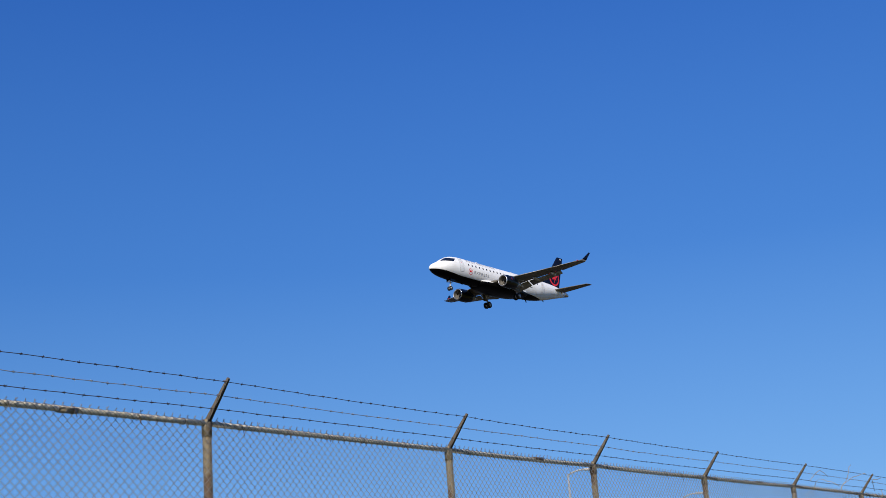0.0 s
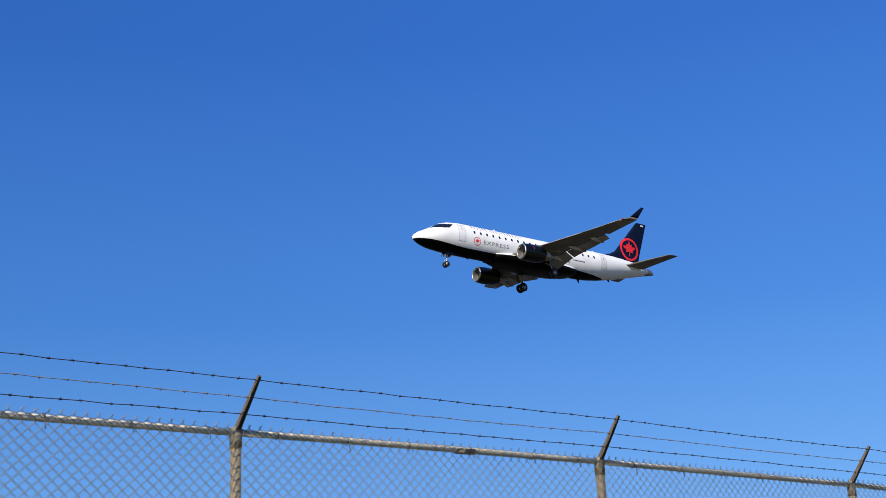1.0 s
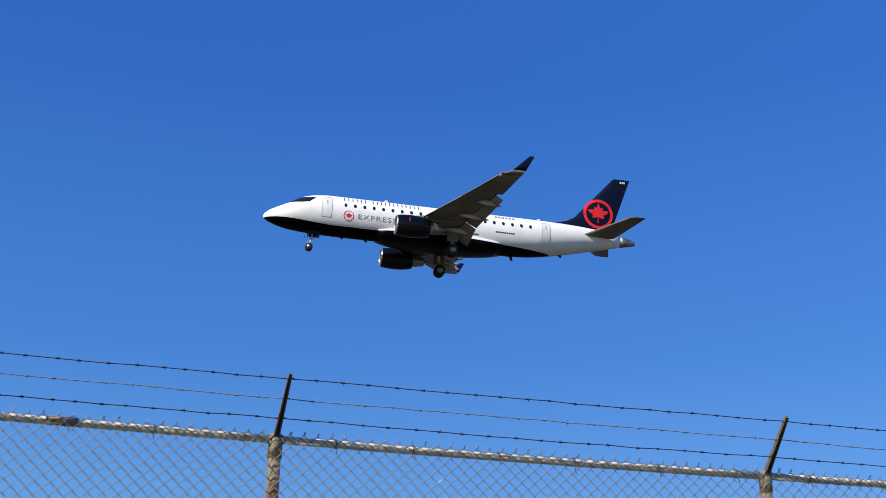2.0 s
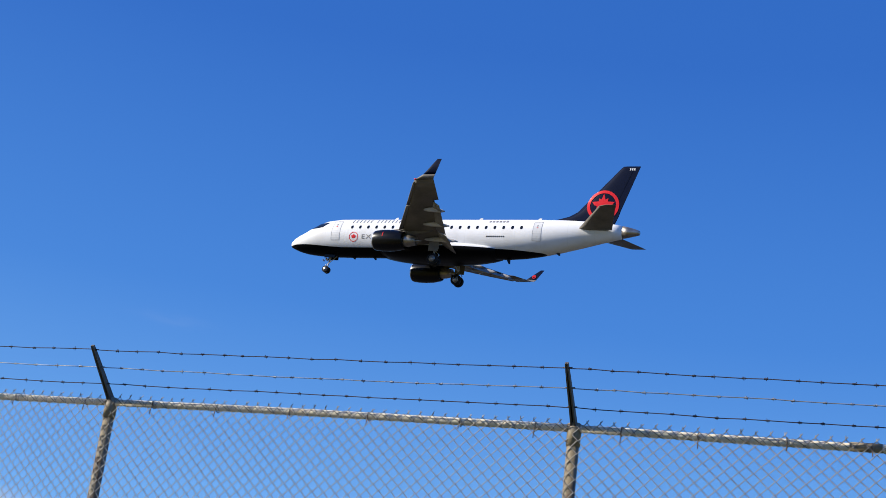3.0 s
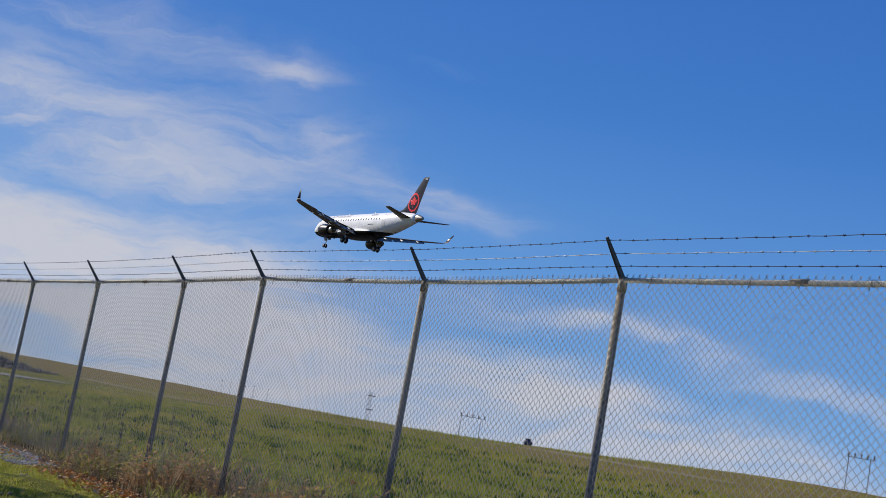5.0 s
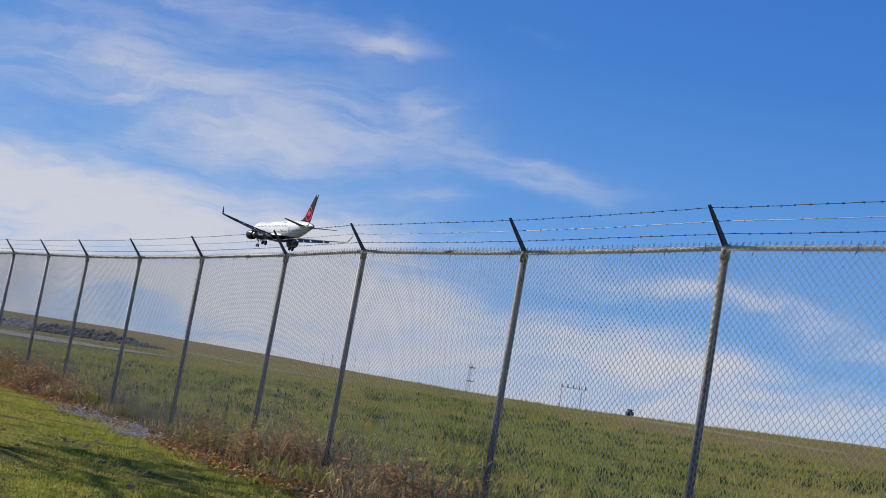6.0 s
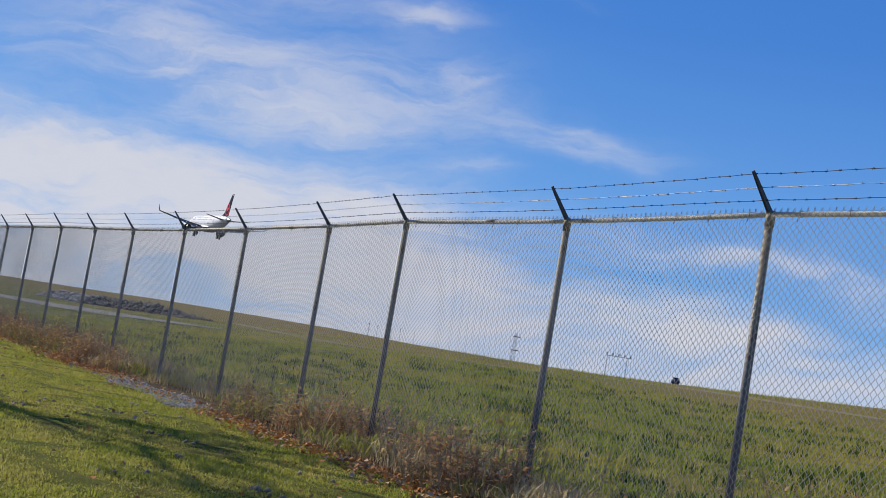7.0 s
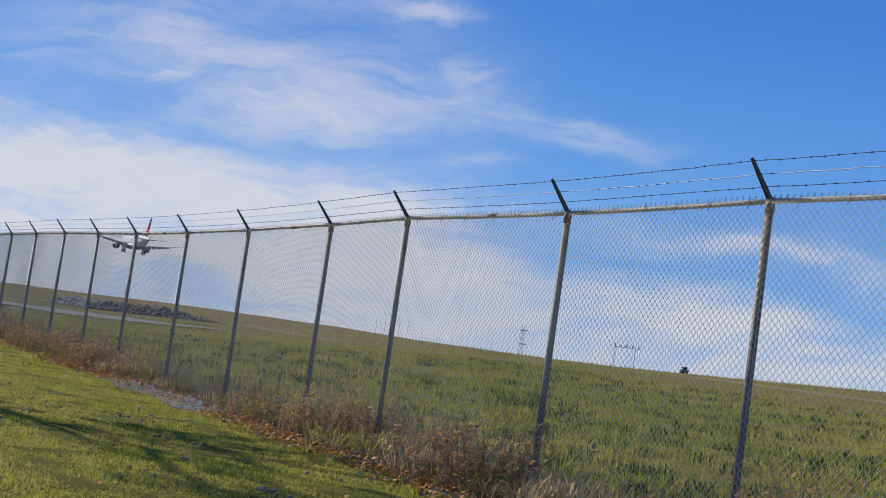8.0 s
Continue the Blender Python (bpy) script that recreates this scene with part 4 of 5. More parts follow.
def link_panel(a, b, seed):
    """Diamond mesh of woven wire between two posts, with twisted ends standing over the rail."""
    length = (b - a).length
    n = max(4, round(length / 0.0375 / 2) * 2)
    w = 1.0 / n
    pitch = 0.0350
    r = 0.0027
    low_a, low_b = foot_z(a.x, a.y) + 0.03, foot_z(b.x, b.y) + 0.03
    rows = int(round((min(a.z, b.z) - max(low_a, low_b)) / pitch))
    i = np.arange(n)[:, None]
    j = np.arange(rows + 1)[None, :]
    odd = ((i + j) % 2)
    s = (i + odd * 1.0) * w
    side = np.where(odd == 0, -1.0, 1.0) * 0.0035
    rng = np.random.default_rng(seed)
    belly = 0.012 * np.sin(np.pi * s * 2 + rng.uniform(0, 6)) * np.sin(j / rows * 5 + rng.uniform(0, 6))
    x = a.x + (b.x - a.x) * s + rng.normal(0, 0.0008, s.shape)
    y = a.y + (b.y - a.y) * s - 0.028 + side + (belly - 0.013) * np.clip(j / 3.0, 0.0, 1.0)
    top = a.z + (b.z - a.z) * s + 0.028
    z = top - j * pitch + rng.normal(0, 0.0010, s.shape)
    p = np.stack([x, y, z], -1)
    p0, p1 = p[:, :-1].reshape(-1, 3), p[:, 1:].reshape(-1, 3)
    # twisted ends above the rail
    ends = p[:, 0][odd[:, 0] == 0]
    e1 = ends + np.stack([rng.uniform(-0.003, 0.002, len(ends)), rng.normal(0, 0.006, len(ends)), rng.uniform(0.010, 0.019, len(ends))], -1)
    e2 = ends + np.stack([rng.uniform(0.009, 0.015, len(ends)), rng.normal(0, 0.005, len(ends)), rng.uniform(0.012, 0.021, len(ends))], -1)
    p0 = np.concatenate([p0, ends, ends])
    p1 = np.concatenate([p1, e1, e2])
    d = p1 - p0
    d /= np.linalg.norm(d, axis=1)[:, None]
    u = np.cross(d, np.array([0, 1.0, 0]))
    u /= np.linalg.norm(u, axis=1)[:, None]
    v = np.cross(d, u)
    vv = []
    for q in (p0, p1):
        for k in range(3):
            t = 2 * math.pi * k / 3 + 0.5
            vv.append(q + (u * math.cos(t) + v * math.sin(t)) * r)
    m = len(p0)
    verts = np.stack(vv, 1).reshape(-1, 3)
    base = (np.arange(m) * 6)[:, None]
    tris = []
    for k in range(3):
        g = (k + 1) % 3
        tris += [base + np.array([[k, g, 3 + g]]), base + np.array([[k, 3 + g, 3 + k]])]
    me = tri_mesh("chain_link", verts, np.concatenate(tris), M_LINK)
    me.shade_smooth()
    return me


def wire_shade_winding(a, b, rail_points):
    """Added brown winding that stands in for mesh wires and their shadows, one turn to a diamond."""
    turns = max(4, round((b - a).length / 0.075))
    bm = bmesh.new()
    pts = []
    n = len(rail_points) - 1
    for k in range(turns * 8 + 1):
        u = k / (turns * 8)
        i = min(int(u * n), n - 1)
        c = rail_points[i].lerp(rail_points[i + 1], u * n - i)
        t = 2 * math.pi * k / 8
        # slack at the back, tight over the front, so the turns lie nearly square to the rail
        c = c + (b - a).normalized() * 0.022 * math.sin(t)
        pts.append(c + Vector((0, -0.0235 * math.cos(t), 0.0235 * math.sin(t))))
    tube(bm, pts, 0.0019, 4)
    return bm


def build_fence():
    fence = tagged(empty("chain_link_fence"), "tall galvanised chain-link fence with three strands of barbed wire", "fence")
    rng = random.Random(7)
    tips = []
    for i, top in enumerate(LINE):
        foot = foot_z(top.x, top.y)
        lean = Vector((rng.uniform(-0.015, 0.015), rng.uniform(-0.01, 0.01), 0))
        bm = bmesh.new()
        tube(bm, [Vector((top.x, top.y, foot - 0.3)) + lean, top + Vector((0, 0, -0.05))], 0.034, 14)
        post = part("post", bm, M_POST, fence, "round steel post, rust at the top", True)
        bm = bmesh.new()
        tube(bm, [top + Vector((0, 0, -0.10)), top + Vector((0, 0, -0.02)), top + Vector((0, 0, 0.03))], [0.039, 0.039, 0.030], 14)
        tube(bm, [top + Vector((-0.035, 0, 0)), top + Vector((0.035, 0, 0))], 0.029, 12)
        part("post_cap", bm, M_POST, post, "cast rail cap", True)
        # slanting arm, a pressed channel that tapers to its tip
        sx = TIP_SHIFT.get(i - SHIFT, rng.uniform(-0.012, 0.012))
        tip = top + Vector((sx, ARM_TIP[0], ARM_TIP[1]))
        tips.append((top, tip))
        d = (tip - top).normalized()
        nrm = Vector((1, 0, 0)).cross(d).normalized()
        bm = bmesh.new()
        ring = []
        for s, w, h in ((-0.01, 0.016, 0.021), (0.1, 0.014, 0.018), (0.3, 0.011, 0.014), (0.395, 0.009, 0.010)):
            c = top + d * s
            ring.append([c + Vector((w, 0, 0)) - nrm * h, c + Vector((w, 0, 0)) + nrm * h, c + Vector((w - 0.008, 0, 0)) + nrm * h, c + Vector((w - 0.008, 0, 0)) - nrm * (h - 0.008),
                         c - Vector((w - 0.008, 0, 0)) - nrm * (h - 0.008), c - Vector((w - 0.008, 0, 0)) + nrm * h, c - Vector((w, 0, 0)) + nrm * h, c - Vector((w, 0, 0)) - nrm * h])
        loft(bm, ring)
        arm = part("barb_arm", bm, M_ARM, fence, "slanting pressed steel arm")
        for f in ARM_AT:
            bm = bmesh.new()
            c = top + d * 0.383 * f - nrm * 0.012
            tube(bm, [c + Vector((-0.026, 0, 0)), c + nrm * 0.03 + Vector((-0.01, 0, 0.01)), c + Vector((0.026, 0, 0))], 0.003, 5)
            part("wire_clip", bm, M_WIRE_TIE, arm)
    # rails, one to a bay, with ties
    for i, (a, b) in enumerate(zip(LINE, LINE[1:])):
        bm = bmesh.new()
        n = 8
        pts = []
        sag = rng.uniform(-0.008, 0.010)
        for k in range(n + 1):
            p = a.lerp(b, k / n)
            pts.append(p + Vector((0, rng.uniform(-0.003, 0.003), -sag * 4 * (k / n) * (1 - k / n))))
        tube(bm, pts, 0.0212, 12)
        rail = part("top_rail", bm, M_RAIL, fence, "round steel top rail, yellowed and rusting", True)
        # added winding gives the dark bands of mesh wire and shadow along the rail
        part("wire_shade_band", wire_shade_winding(a, b, pts), M_WIRE_TIE, rail, "brown wire added round the rail for the mesh wires and their shadows")
        if i % 2 == 0:
            bm = bmesh.new()
            c = a.lerp(b, 0.42)
            dd = (b - a).normalized()
            tube(bm, [c - dd * 0.08, c + dd * 0.08], 0.0245, 12)
            part("rail_sleeve", bm, M_POST, rail, "rusty rail sleeve", True)
        for k in range(6):
            bm = bmesh.new()
            c = a.lerp(b, (k + 0.4 + rng.uniform(-0.1, 0.1)) / 6)
            loop = [c + Vector((rng.uniform(-0.004, 0.004), 0.026 * math.cos(t), 0.026 * math.sin(t))) for t in [2 * math.pi * q / 9 for q in range(10)]]
            tube(bm, loop, 0.0028, 5)
            tube(bm, [c + Vector((0, -0.03, -0.015)), c + Vector((0.004, -0.045, -0.045 - rng.uniform(0, 0.03)))], 0.0028, 5)
            part("wire_tie", bm, M_WIRE_TIE, rail, "", True)
        part("chain_link", link_panel(a, b, i), M_LINK, fence, "diamond mesh of galvanised wire")
    # three strands with barbs
    for s, f in enumerate(ARM_AT):
        verts, tris = [], []
        for (t0, e0), (t1, e1) in zip(tips, tips[1:]):
            a, b = t0.lerp(e0, f), t1.lerp(e1, f)
            sag = rng.uniform(-0.002, 0.009)
            steps = 20
            prev = None
            ph = rng.uniform(0, 6)
            for k in range(steps + 1):
                u = k / steps
                p = a.lerp(b, u) + Vector((0, rng.uniform(-0.003, 0.003), -sag * 4 * u * (1 - u) + rng.uniform(-0.0025, 0.0025)))
                if prev is not None:
                    prism(verts, tris, prev, p, 0.0027, 4)
                    if k < steps:
                        # a barb: two wires wound round the strand, four points
                        c = p + Vector((rng.uniform(-0.02, 0.02), 0, 0))
                        ang = rng.uniform(0, math.pi)
                        for q in (0, 1):
                            t = ang + q * 1.4
                            v = Vector((rng.uniform(-0.35, 0.35), math.cos(t), math.sin(t))).normalized() * rng.uniform(0.010, 0.014)
                            prism(verts, tris, c - v + Vector((q * 0.006, 0, 0)), c + v + Vector((q * 0.006, 0, 0)), 0.0016, 3)
                        prism(verts, tris, c + Vector((-0.009, 0, 0)), c + Vector((0.011, 0, 0)), 0.0052, 5)
                prev = p
        mat = M_WIRE_ZINC if s == 1 else M_WIRE_RUST
        part("barbed_wire", tri_mesh("barbed_wire", verts, tris, mat), mat, fence, "bright galvanised barbed wire" if s == 1 else "dark rusted barbed wire")


build_fence()


def build_vine():
    """Dead vine strands tangled in the wire past the far post."""
    r = random.Random(12)
    base = LINE[SHIFT].lerp(LINE[SHIFT - 1], 0.1)
    vine = tagged(empty("dead_vine", pose(*base)), "dead brown vine tangled in the barbed wire", "vine")
    for i in range(7):
        bm = bmesh.new()
        p = Vector((r.uniform(0, 3.0), -0.05, r.uniform(-0.2, 0.1)))
        d = Vector((r.uniform(-1, 1), -0.2, 1)).normalized()
        pts = [p]
        for k in range(8):
            d = (d + Vector((r.gauss(0, 0.4), r.gauss(0, 0.1), r.gauss(-0.08, 0.3)))).normalized()
            pts.append(pts[-1] + d * 0.07)
        tube(bm, pts, 0.004, 4)
        part("strand", bm, M_WEED_STEM, vine, "thin curling strand", True)


build_vine()

# ---- lamps and masts beyond the fence ----


def at(az, dist):
    a = radians(az)
    return -dist * math.sin(a), dist * math.cos(a) - 7.06


def build_street_lamp(az, dist, el, arm):
    x, y = at(az, dist)
    h = 1.3 + dist * math.tan(radians(el))
    foot = gz(x, y)
    lamp = tagged(empty("street_lamp", pose(x, y, foot)), "grey steel street lamp with a curved arm and cobra head", "street lamp", "street lamps")
    bm = bmesh.new()
    tube(bm, [(0, 0, -0.1), (0, 0, h - foot)], [0.085, 0.055], 10)
    part("pole", bm, M_LAMP_GREY, lamp, "", True)
    bm = bmesh.new()
    d = Vector((math.cos(radians(az)), math.sin(radians(az)), 0))
    tube(bm, [Vector((0, 0, h - foot - 0.05)), d * arm * 0.3 + Vector((0, 0, h - foot + 0.10)), d * arm * 0.7 + Vector((0, 0, h - foot + 0.2)), d * arm + Vector((0, 0, h - foot + 0.2))], 0.05, 8)
    part("arm", bm, M_LAMP_GREY, lamp, "", True)
    bm = bmesh.new()
    vv = box(bm, (-0.4, -0.14, -0.07), (0.4, 0.14, 0.07))
    bmesh.ops.transform(bm, matrix=Matrix.Translation(d * (arm + 0.35) + Vector((0, 0, h - foot + 0.2))) @ Matrix.Rotation(radians(az), 4, "Z"), verts=vv)
    part("lamp_head", bm, M_LAMP_GREY, lamp, "flat lamp head", False, 0.04)


build_street_lamp(-57.36, 78, 5.75, 1.0)
build_street_lamp(-62.1, 104, 4.40, 1.0)


def build_light_bar(az0, az1, el, dist):
    """An approach light bar: an orange and white truss on two legs."""
    x0, y0 = at(az0, dist)
    x1, y1 = at(az1, dist)
    h = 1.3 + dist * math.tan(radians(el))
    bar = tagged(empty("approach_light_bar", pose(x0, y0, gz(x0, y0))), "orange and white approach light truss on slim legs", "light bar", "approach light bars")
    base = Vector((x0, y0, gz(x0, y0)))
    a, b = Vector((x0, y0, h)) - base, Vector((x1, y1, h)) - base
    n = 7
    for i in range(n):
        bm = bmesh.new()
        p, q = a.lerp(b, i / n), a.lerp(b, (i + 1) / n)
        for off in (Vector((0, 0, -0.10)), Vector((0, 0, 0.10)), Vector((0, 0.2, -0.10))):
            tube(bm, [p + off, q + off], 0.045, 6)
        tube(bm, [p + Vector((0, 0, -0.10)), q + Vector((0, 0, 0.10))], 0.04, 5)
        tube(bm, [p + Vector((0, 0.2, -0.10)), q + Vector((0, 0, 0.10))], 0.04, 5)
        part("truss_section", bm, M_ORANGE if i % 2 else M_WHITE, bar, "painted truss section", True)
    c = a.lerp(b, 0.72)
    for off in (-0.22, 0.22):
        bm = bmesh.new()
        tube(bm, [Vector((c.x + off, c.y, -0.2)), c + Vector((off, 0, 0))], 0.07, 6)
        part("leg", bm, M_ORANGE, bar, "orange leg", True)
    bm = bmesh.new()
    for i in range(5):
        p = a.lerp(b, (i + 0.5) / 5) + Vector((0, 0, 0.10))
        tube(bm, [p, p + Vector((0, 0, 0.05)), p + Vector((0, 0, 0.11))], [0.04, 0.07, 0.06], 8)
    part("lamp_row", bm, M_ORANGE, bar, "row of small lamps", True)


build_light_bar(35.25, 33.45, 4.26, 85)
build_light_bar(34.1, 32.55, 4.09, 97)
build_light_bar(33.1, 31.6, 3.95, 110)


def build_frame(az0, az1, el, dist):
    """A goalpost-shaped light frame on the crest."""
    x0, y0 = at(az0, dist)
    x1, y1 = at(az1, dist)
    h = 1.3 + dist * math.tan(radians(el))
    base = Vector((x0, y0, gz(x0, y0)))
    frame_ob = tagged(empty("light_frame", pose(*base)), "thin grey goalpost-shaped light frame on the crest", "light frame", "light frames")
    a, b = Vector((x0, y0, h)) - base, Vector((x1, y1, h)) - base
    bm = bmesh.new()
    tube(bm, [a, b], 0.035, 6)
    part("crossbar", bm, M_FAR_GREY, frame_ob, "", True)
    for f in (0.06, 0.82):
        p = a.lerp(b, f)
        bm = bmesh.new()
        tube(bm, [Vector((p.x, p.y, -1.5)), p], 0.035, 6)
        part("leg", bm, M_FAR_GREY, frame_ob, "", True)
    for i in range(5):
        p = a.lerp(b, (i + 0.2) / 4.5)
        bm = bmesh.new()
        tube(bm, [p, p + Vector((0, 0, 0.16)), p + Vector((0, 0, 0.36))], [0.025, 0.075, 0.06], 8)
        part("lamp", bm, M_FAR_GREY, frame_ob, "small lamp", True)


build_frame(54.69, 53.55, 1.32, 150)
build_frame(38.48, 37.34, 2.45, 110)


def build_radar():
    x, y = at(51.6, 200)
    base = gz(x, y)
    thing = tagged(empty("radar_tower", pose(x, y, base)), "dark blue tower head standing on the crest", "tower")
    bot = 1.3 + 200 * math.tan(radians(0.5)) - base
    bm = bmesh.new()
    tube(bm, [(0, 0, -0.5), (0, 0, bot + 0.3)], 0.28, 10)
    part("shaft", bm, M_FAR_BLUE, thing, "", True)
    bm = bmesh.new()
    loft(bm, [[(r * math.cos(2 * math.pi * k / 12), r * math.sin(2 * math.pi * k / 12), bot + z) for k in range(12)] for r, z in ((0.3, 0.1), (0.6, 0.32), (0.72, 0.62), (0.6, 0.85), (0.3, 0.95))])
    part("drum", bm, M_FAR_BLUE, thing, "dark drum", True)
    bm = bmesh.new()
    loft(bm, [[(r * math.cos(2 * math.pi * k / 12), r * math.sin(2 * math.pi * k / 12), bot + z) for k in range(12)] for r, z in ((0.2, 0.9), (0.5, 1.08), (0.5, 1.2), (0.1, 1.24))])
    part("cap", bm, M_FAR_BLUE, thing, "", True)


build_radar()


def build_mast(az, el, dist, width):
    x, y = at(az, dist)
    base = gz(x, y)
    h = 1.3 + dist * math.tan(radians(el)) - base
    mast = tagged(empty("lattice_mast", pose(x, y, base)), "thin grey lattice mast with small platforms on the crest", "mast", "masts")
    bm = bmesh.new()
    for sx in (-1, 1):
        for sy in (-1, 1):
            tube(bm, [(sx * width, sy * width, -1.5), (sx * width * 0.5, sy * width * 0.5, h)], 0.018, 4)
    for i in range(10):
        z0, z1 = h * i / 10, h * (i + 1) / 10
        s = 1 - 0.5 * i / 10
        tube(bm, [(-width * s, -width * s, z0), (width * s, -width * s, z1)], 0.012, 4)
        tube(bm, [(width * s, width * s, z0), (-width * s, width * s, z1)], 0.012, 4)
    part("lattice", bm, M_FAR_GREY, mast, "")
    for f in (0.52, 0.9):
        bm = bmesh.new()
        box(bm, (-0.1, -0.35, h * f - 0.07), (0.8, 0.35, h * f + 0.07))
        part("platform", bm, M_FAR_BLUE, mast, "small dark platform", False, 0.02)


build_mast(58.64, 1.6, 190, 0.28)


def build_pole_row():
    for i in range(5):
        az, dist = 65.0 - 0.5 * i + (0.12 if i % 2 else 0), 210 + 6 * i
        x, y = at(az, dist)
        base = gz(x, y)
        h = 1.3 + dist * math.tan(radians(0.90 - 0.03 * (i % 3))) - base
        pole = tagged(empty("approach_lamp_post", pose(x, y, base)), "slim grey lamp post on the crest", "lamp post", "slim lamp posts")
        bm = bmesh.new()
        tube(bm, [(0, 0, -1.5), (0, 0, h)], 0.03, 6)
        part("pole", bm, M_FAR_GREY, pole, "", True)
        bm = bmesh.new()
        tube(bm, [(0, 0, h), (0, 0, h + 0.15), (0, 0, h + 0.3)], [0.03, 0.09, 0.06], 8)
        part("lamp", bm, M_FAR_GREY, pole, "", True)


build_pole_row()


def lump(rng, c, r):
    """An uneven little stone: eight corners pushed about, as triangles."""
    base = [(1, 0, 0), (0, 1, 0), (-1, 0, 0), (0, -1, 0), (0, 0, 0.8), (0, 0, -0.8)]
    verts = [(c[0] + r * p[0] * rng.uniform(0.6, 1.2), c[1] + r * p[1] * rng.uniform(0.6, 1.2), c[2] + r * p[2] * rng.uniform(0.5, 1.1)) for p in base]
    return verts, [(0, 1, 4), (1, 2, 4), (2, 3, 4), (3, 0, 4), (1, 0, 5), (2, 1, 5), (3, 2, 5), (0, 3, 5)]


def stones(name, places, mat, label, category, seed):
    rng = random.Random(seed)
    verts, tris = [], []
    for c, r in places:
        v, t = lump(rng, c, r)
        k = len(verts)
        verts += v
        tris += [tuple(q + k for q in f) for f in t]
    return tagged(new(name, tri_mesh(name, verts, tris, mat)), label, category, kind="stuff")


rng = random.Random(21)
spots = []
for i in range(900):
    u, v = rng.random(), rng.uniform(-1, 1)
    x, y = -113.5 + 9.5 * u + rng.uniform(-0.4, 0.4), 16.3 + 1.5 * u + 1.5 * v
    high = 0.62 * (1 - v * v) * min(1, 5 * u + 0.15)
    spots.append(((x, y, gz(x, y) + high * rng.uniform(0.3, 1.0)), rng.uniform(0.09, 0.26)))
stones("riprap", spots, M_ROCK, "pale grey broken rocks heaped beside the road", "rocks", 3)
# shaded face of the bank, its shade given by dark stone colour
spots = []
for i in range(1000):
    u, v = rng.random() ** 1.2, rng.uniform(-1, 1)
    x, y = -104.5 + 10.5 * u + rng.uniform(-0.4, 0.4), 17.7 + 5.2 * u + 1.2 * v
    high = 0.66 * (1 - v * v) * min(1, 3.5 * (1 - u))
    spots.append(((x, y, gz(x, y) + high * rng.uniform(0.2, 1.0)), rng.uniform(0.12, 0.34)))
stones("shaded_bank", spots, M_SHADE_SEED, "heap of rocks coloured dark as the shaded face of a bank in the field", "rocks", 4)
spots = []
for i in range(4200):
    x = rng.uniform(-23.9, -18.3)
    y = rng.uniform(-1.32, -0.60) + 0.10 * math.sin(x * 2.1)
    spots.append(((x, y, gz(x, y) + rng.uniform(-0.005, 0.02)), rng.uniform(0.012, 0.030)))
stones("gravel", spots, M_GRAVEL, "pale grey gravel strip at the foot of the fence", "gravel", 5)

# ---- grass, weeds and fallen leaves ----


def blades(name, xy, height, width, mat, label, seed, lean=0.5, category="grass", tussock=0.0):
    """Bent grass blades, two triangles and a tip each, standing on the ground."""
    r = np.random.default_rng(seed)
    n = len(xy)
    z = ground_z(xy[:, 0], xy[:, 1]) - 0.01
    h = height * r.uniform(0.55, 1.35, n)
    if tussock:
        x, y = xy[:, 0], xy[:, 1]
        v = np.sin(x * 5.1 + 2.0 * np.sin(y * 1.7)) * np.sin(y * 4.3 + 2.2 * np.sin(x * 1.3)) + 0.8 * np.sin(x * 1.9 + 1.5 * np.sin(y * 0.8)) * np.sin(y * 1.5 + np.sin(x * 0.7))
        h *= np.clip(1 + tussock * v, 0.5, 2.2)
    w = width * r.uniform(0.7, 1.3, n)
    a = r.uniform(0, 2 * np.pi, n)
    b = r.uniform(0, 2 * np.pi, n)
    side = np.stack([np.cos(a), np.sin(a), 0 * a], -1) * w[:, None] * 0.5
    l = np.abs(r.normal(0, lean, n))[:, None] * h[:, None]
    out = np.stack([np.cos(b), np.sin(b), 0 * b], -1) * l
    base = np.stack([xy[:, 0], xy[:, 1], z], -1)
    up = np.stack([0 * h, 0 * h, h], -1)
    mid = base + out * 0.35 + up * 0.62
    tip = base + out + up * np.clip(1 - 0.25 * (l / h[:, None]), 0.4, 1)
    verts = np.stack([base - side, base + side, mid - side * 0.7, mid + side * 0.7, tip], 1).reshape(-1, 3)
    k = (np.arange(n) * 5)[:, None]
    tris = np.concatenate([k + np.array([[0, 1, 3]]), k + np.array([[0, 3, 2]]), k + np.array([[2, 3, 4]])])
    return tagged(new(name, tri_mesh(name, verts, tris, mat)), label, category, kind="stuff")


def scatter(seed, n, x0, x1, y0, y1, power=1.0):
    """Places that thin out away from x1."""
    r = np.random.default_rng(seed)
    u = r.random(n) ** power
    return np.stack([x1 + (x0 - x1) * u, r.uniform(y0, y1, n)], -1)


def clumped(xy, seed, scale, keep):
    """Keeps more of the places where a wandering pattern is high."""
    r = np.random.default_rng(seed)
    v = sum(np.sin(xy[:, 0] * f * scale + p) * np.sin(xy[:, 1] * f * scale * 1.3 + q) / f ** 0.5 for f, p, q in zip((1.0, 2.1, 4.3, 7.7), r.uniform(0, 6, 4), r.uniform(0, 6, 4)))
    return xy[(v + r.normal(0, 0.5, len(xy))) > keep]


blades("lawn_grass", scatter(11, 300000, -42, -8.8, -5.8, -0.8, 1.3), 0.042, 0.010, M_LAWN, "short green lawn grass with yellowed blades", 1, 1.2, tussock=0.3)
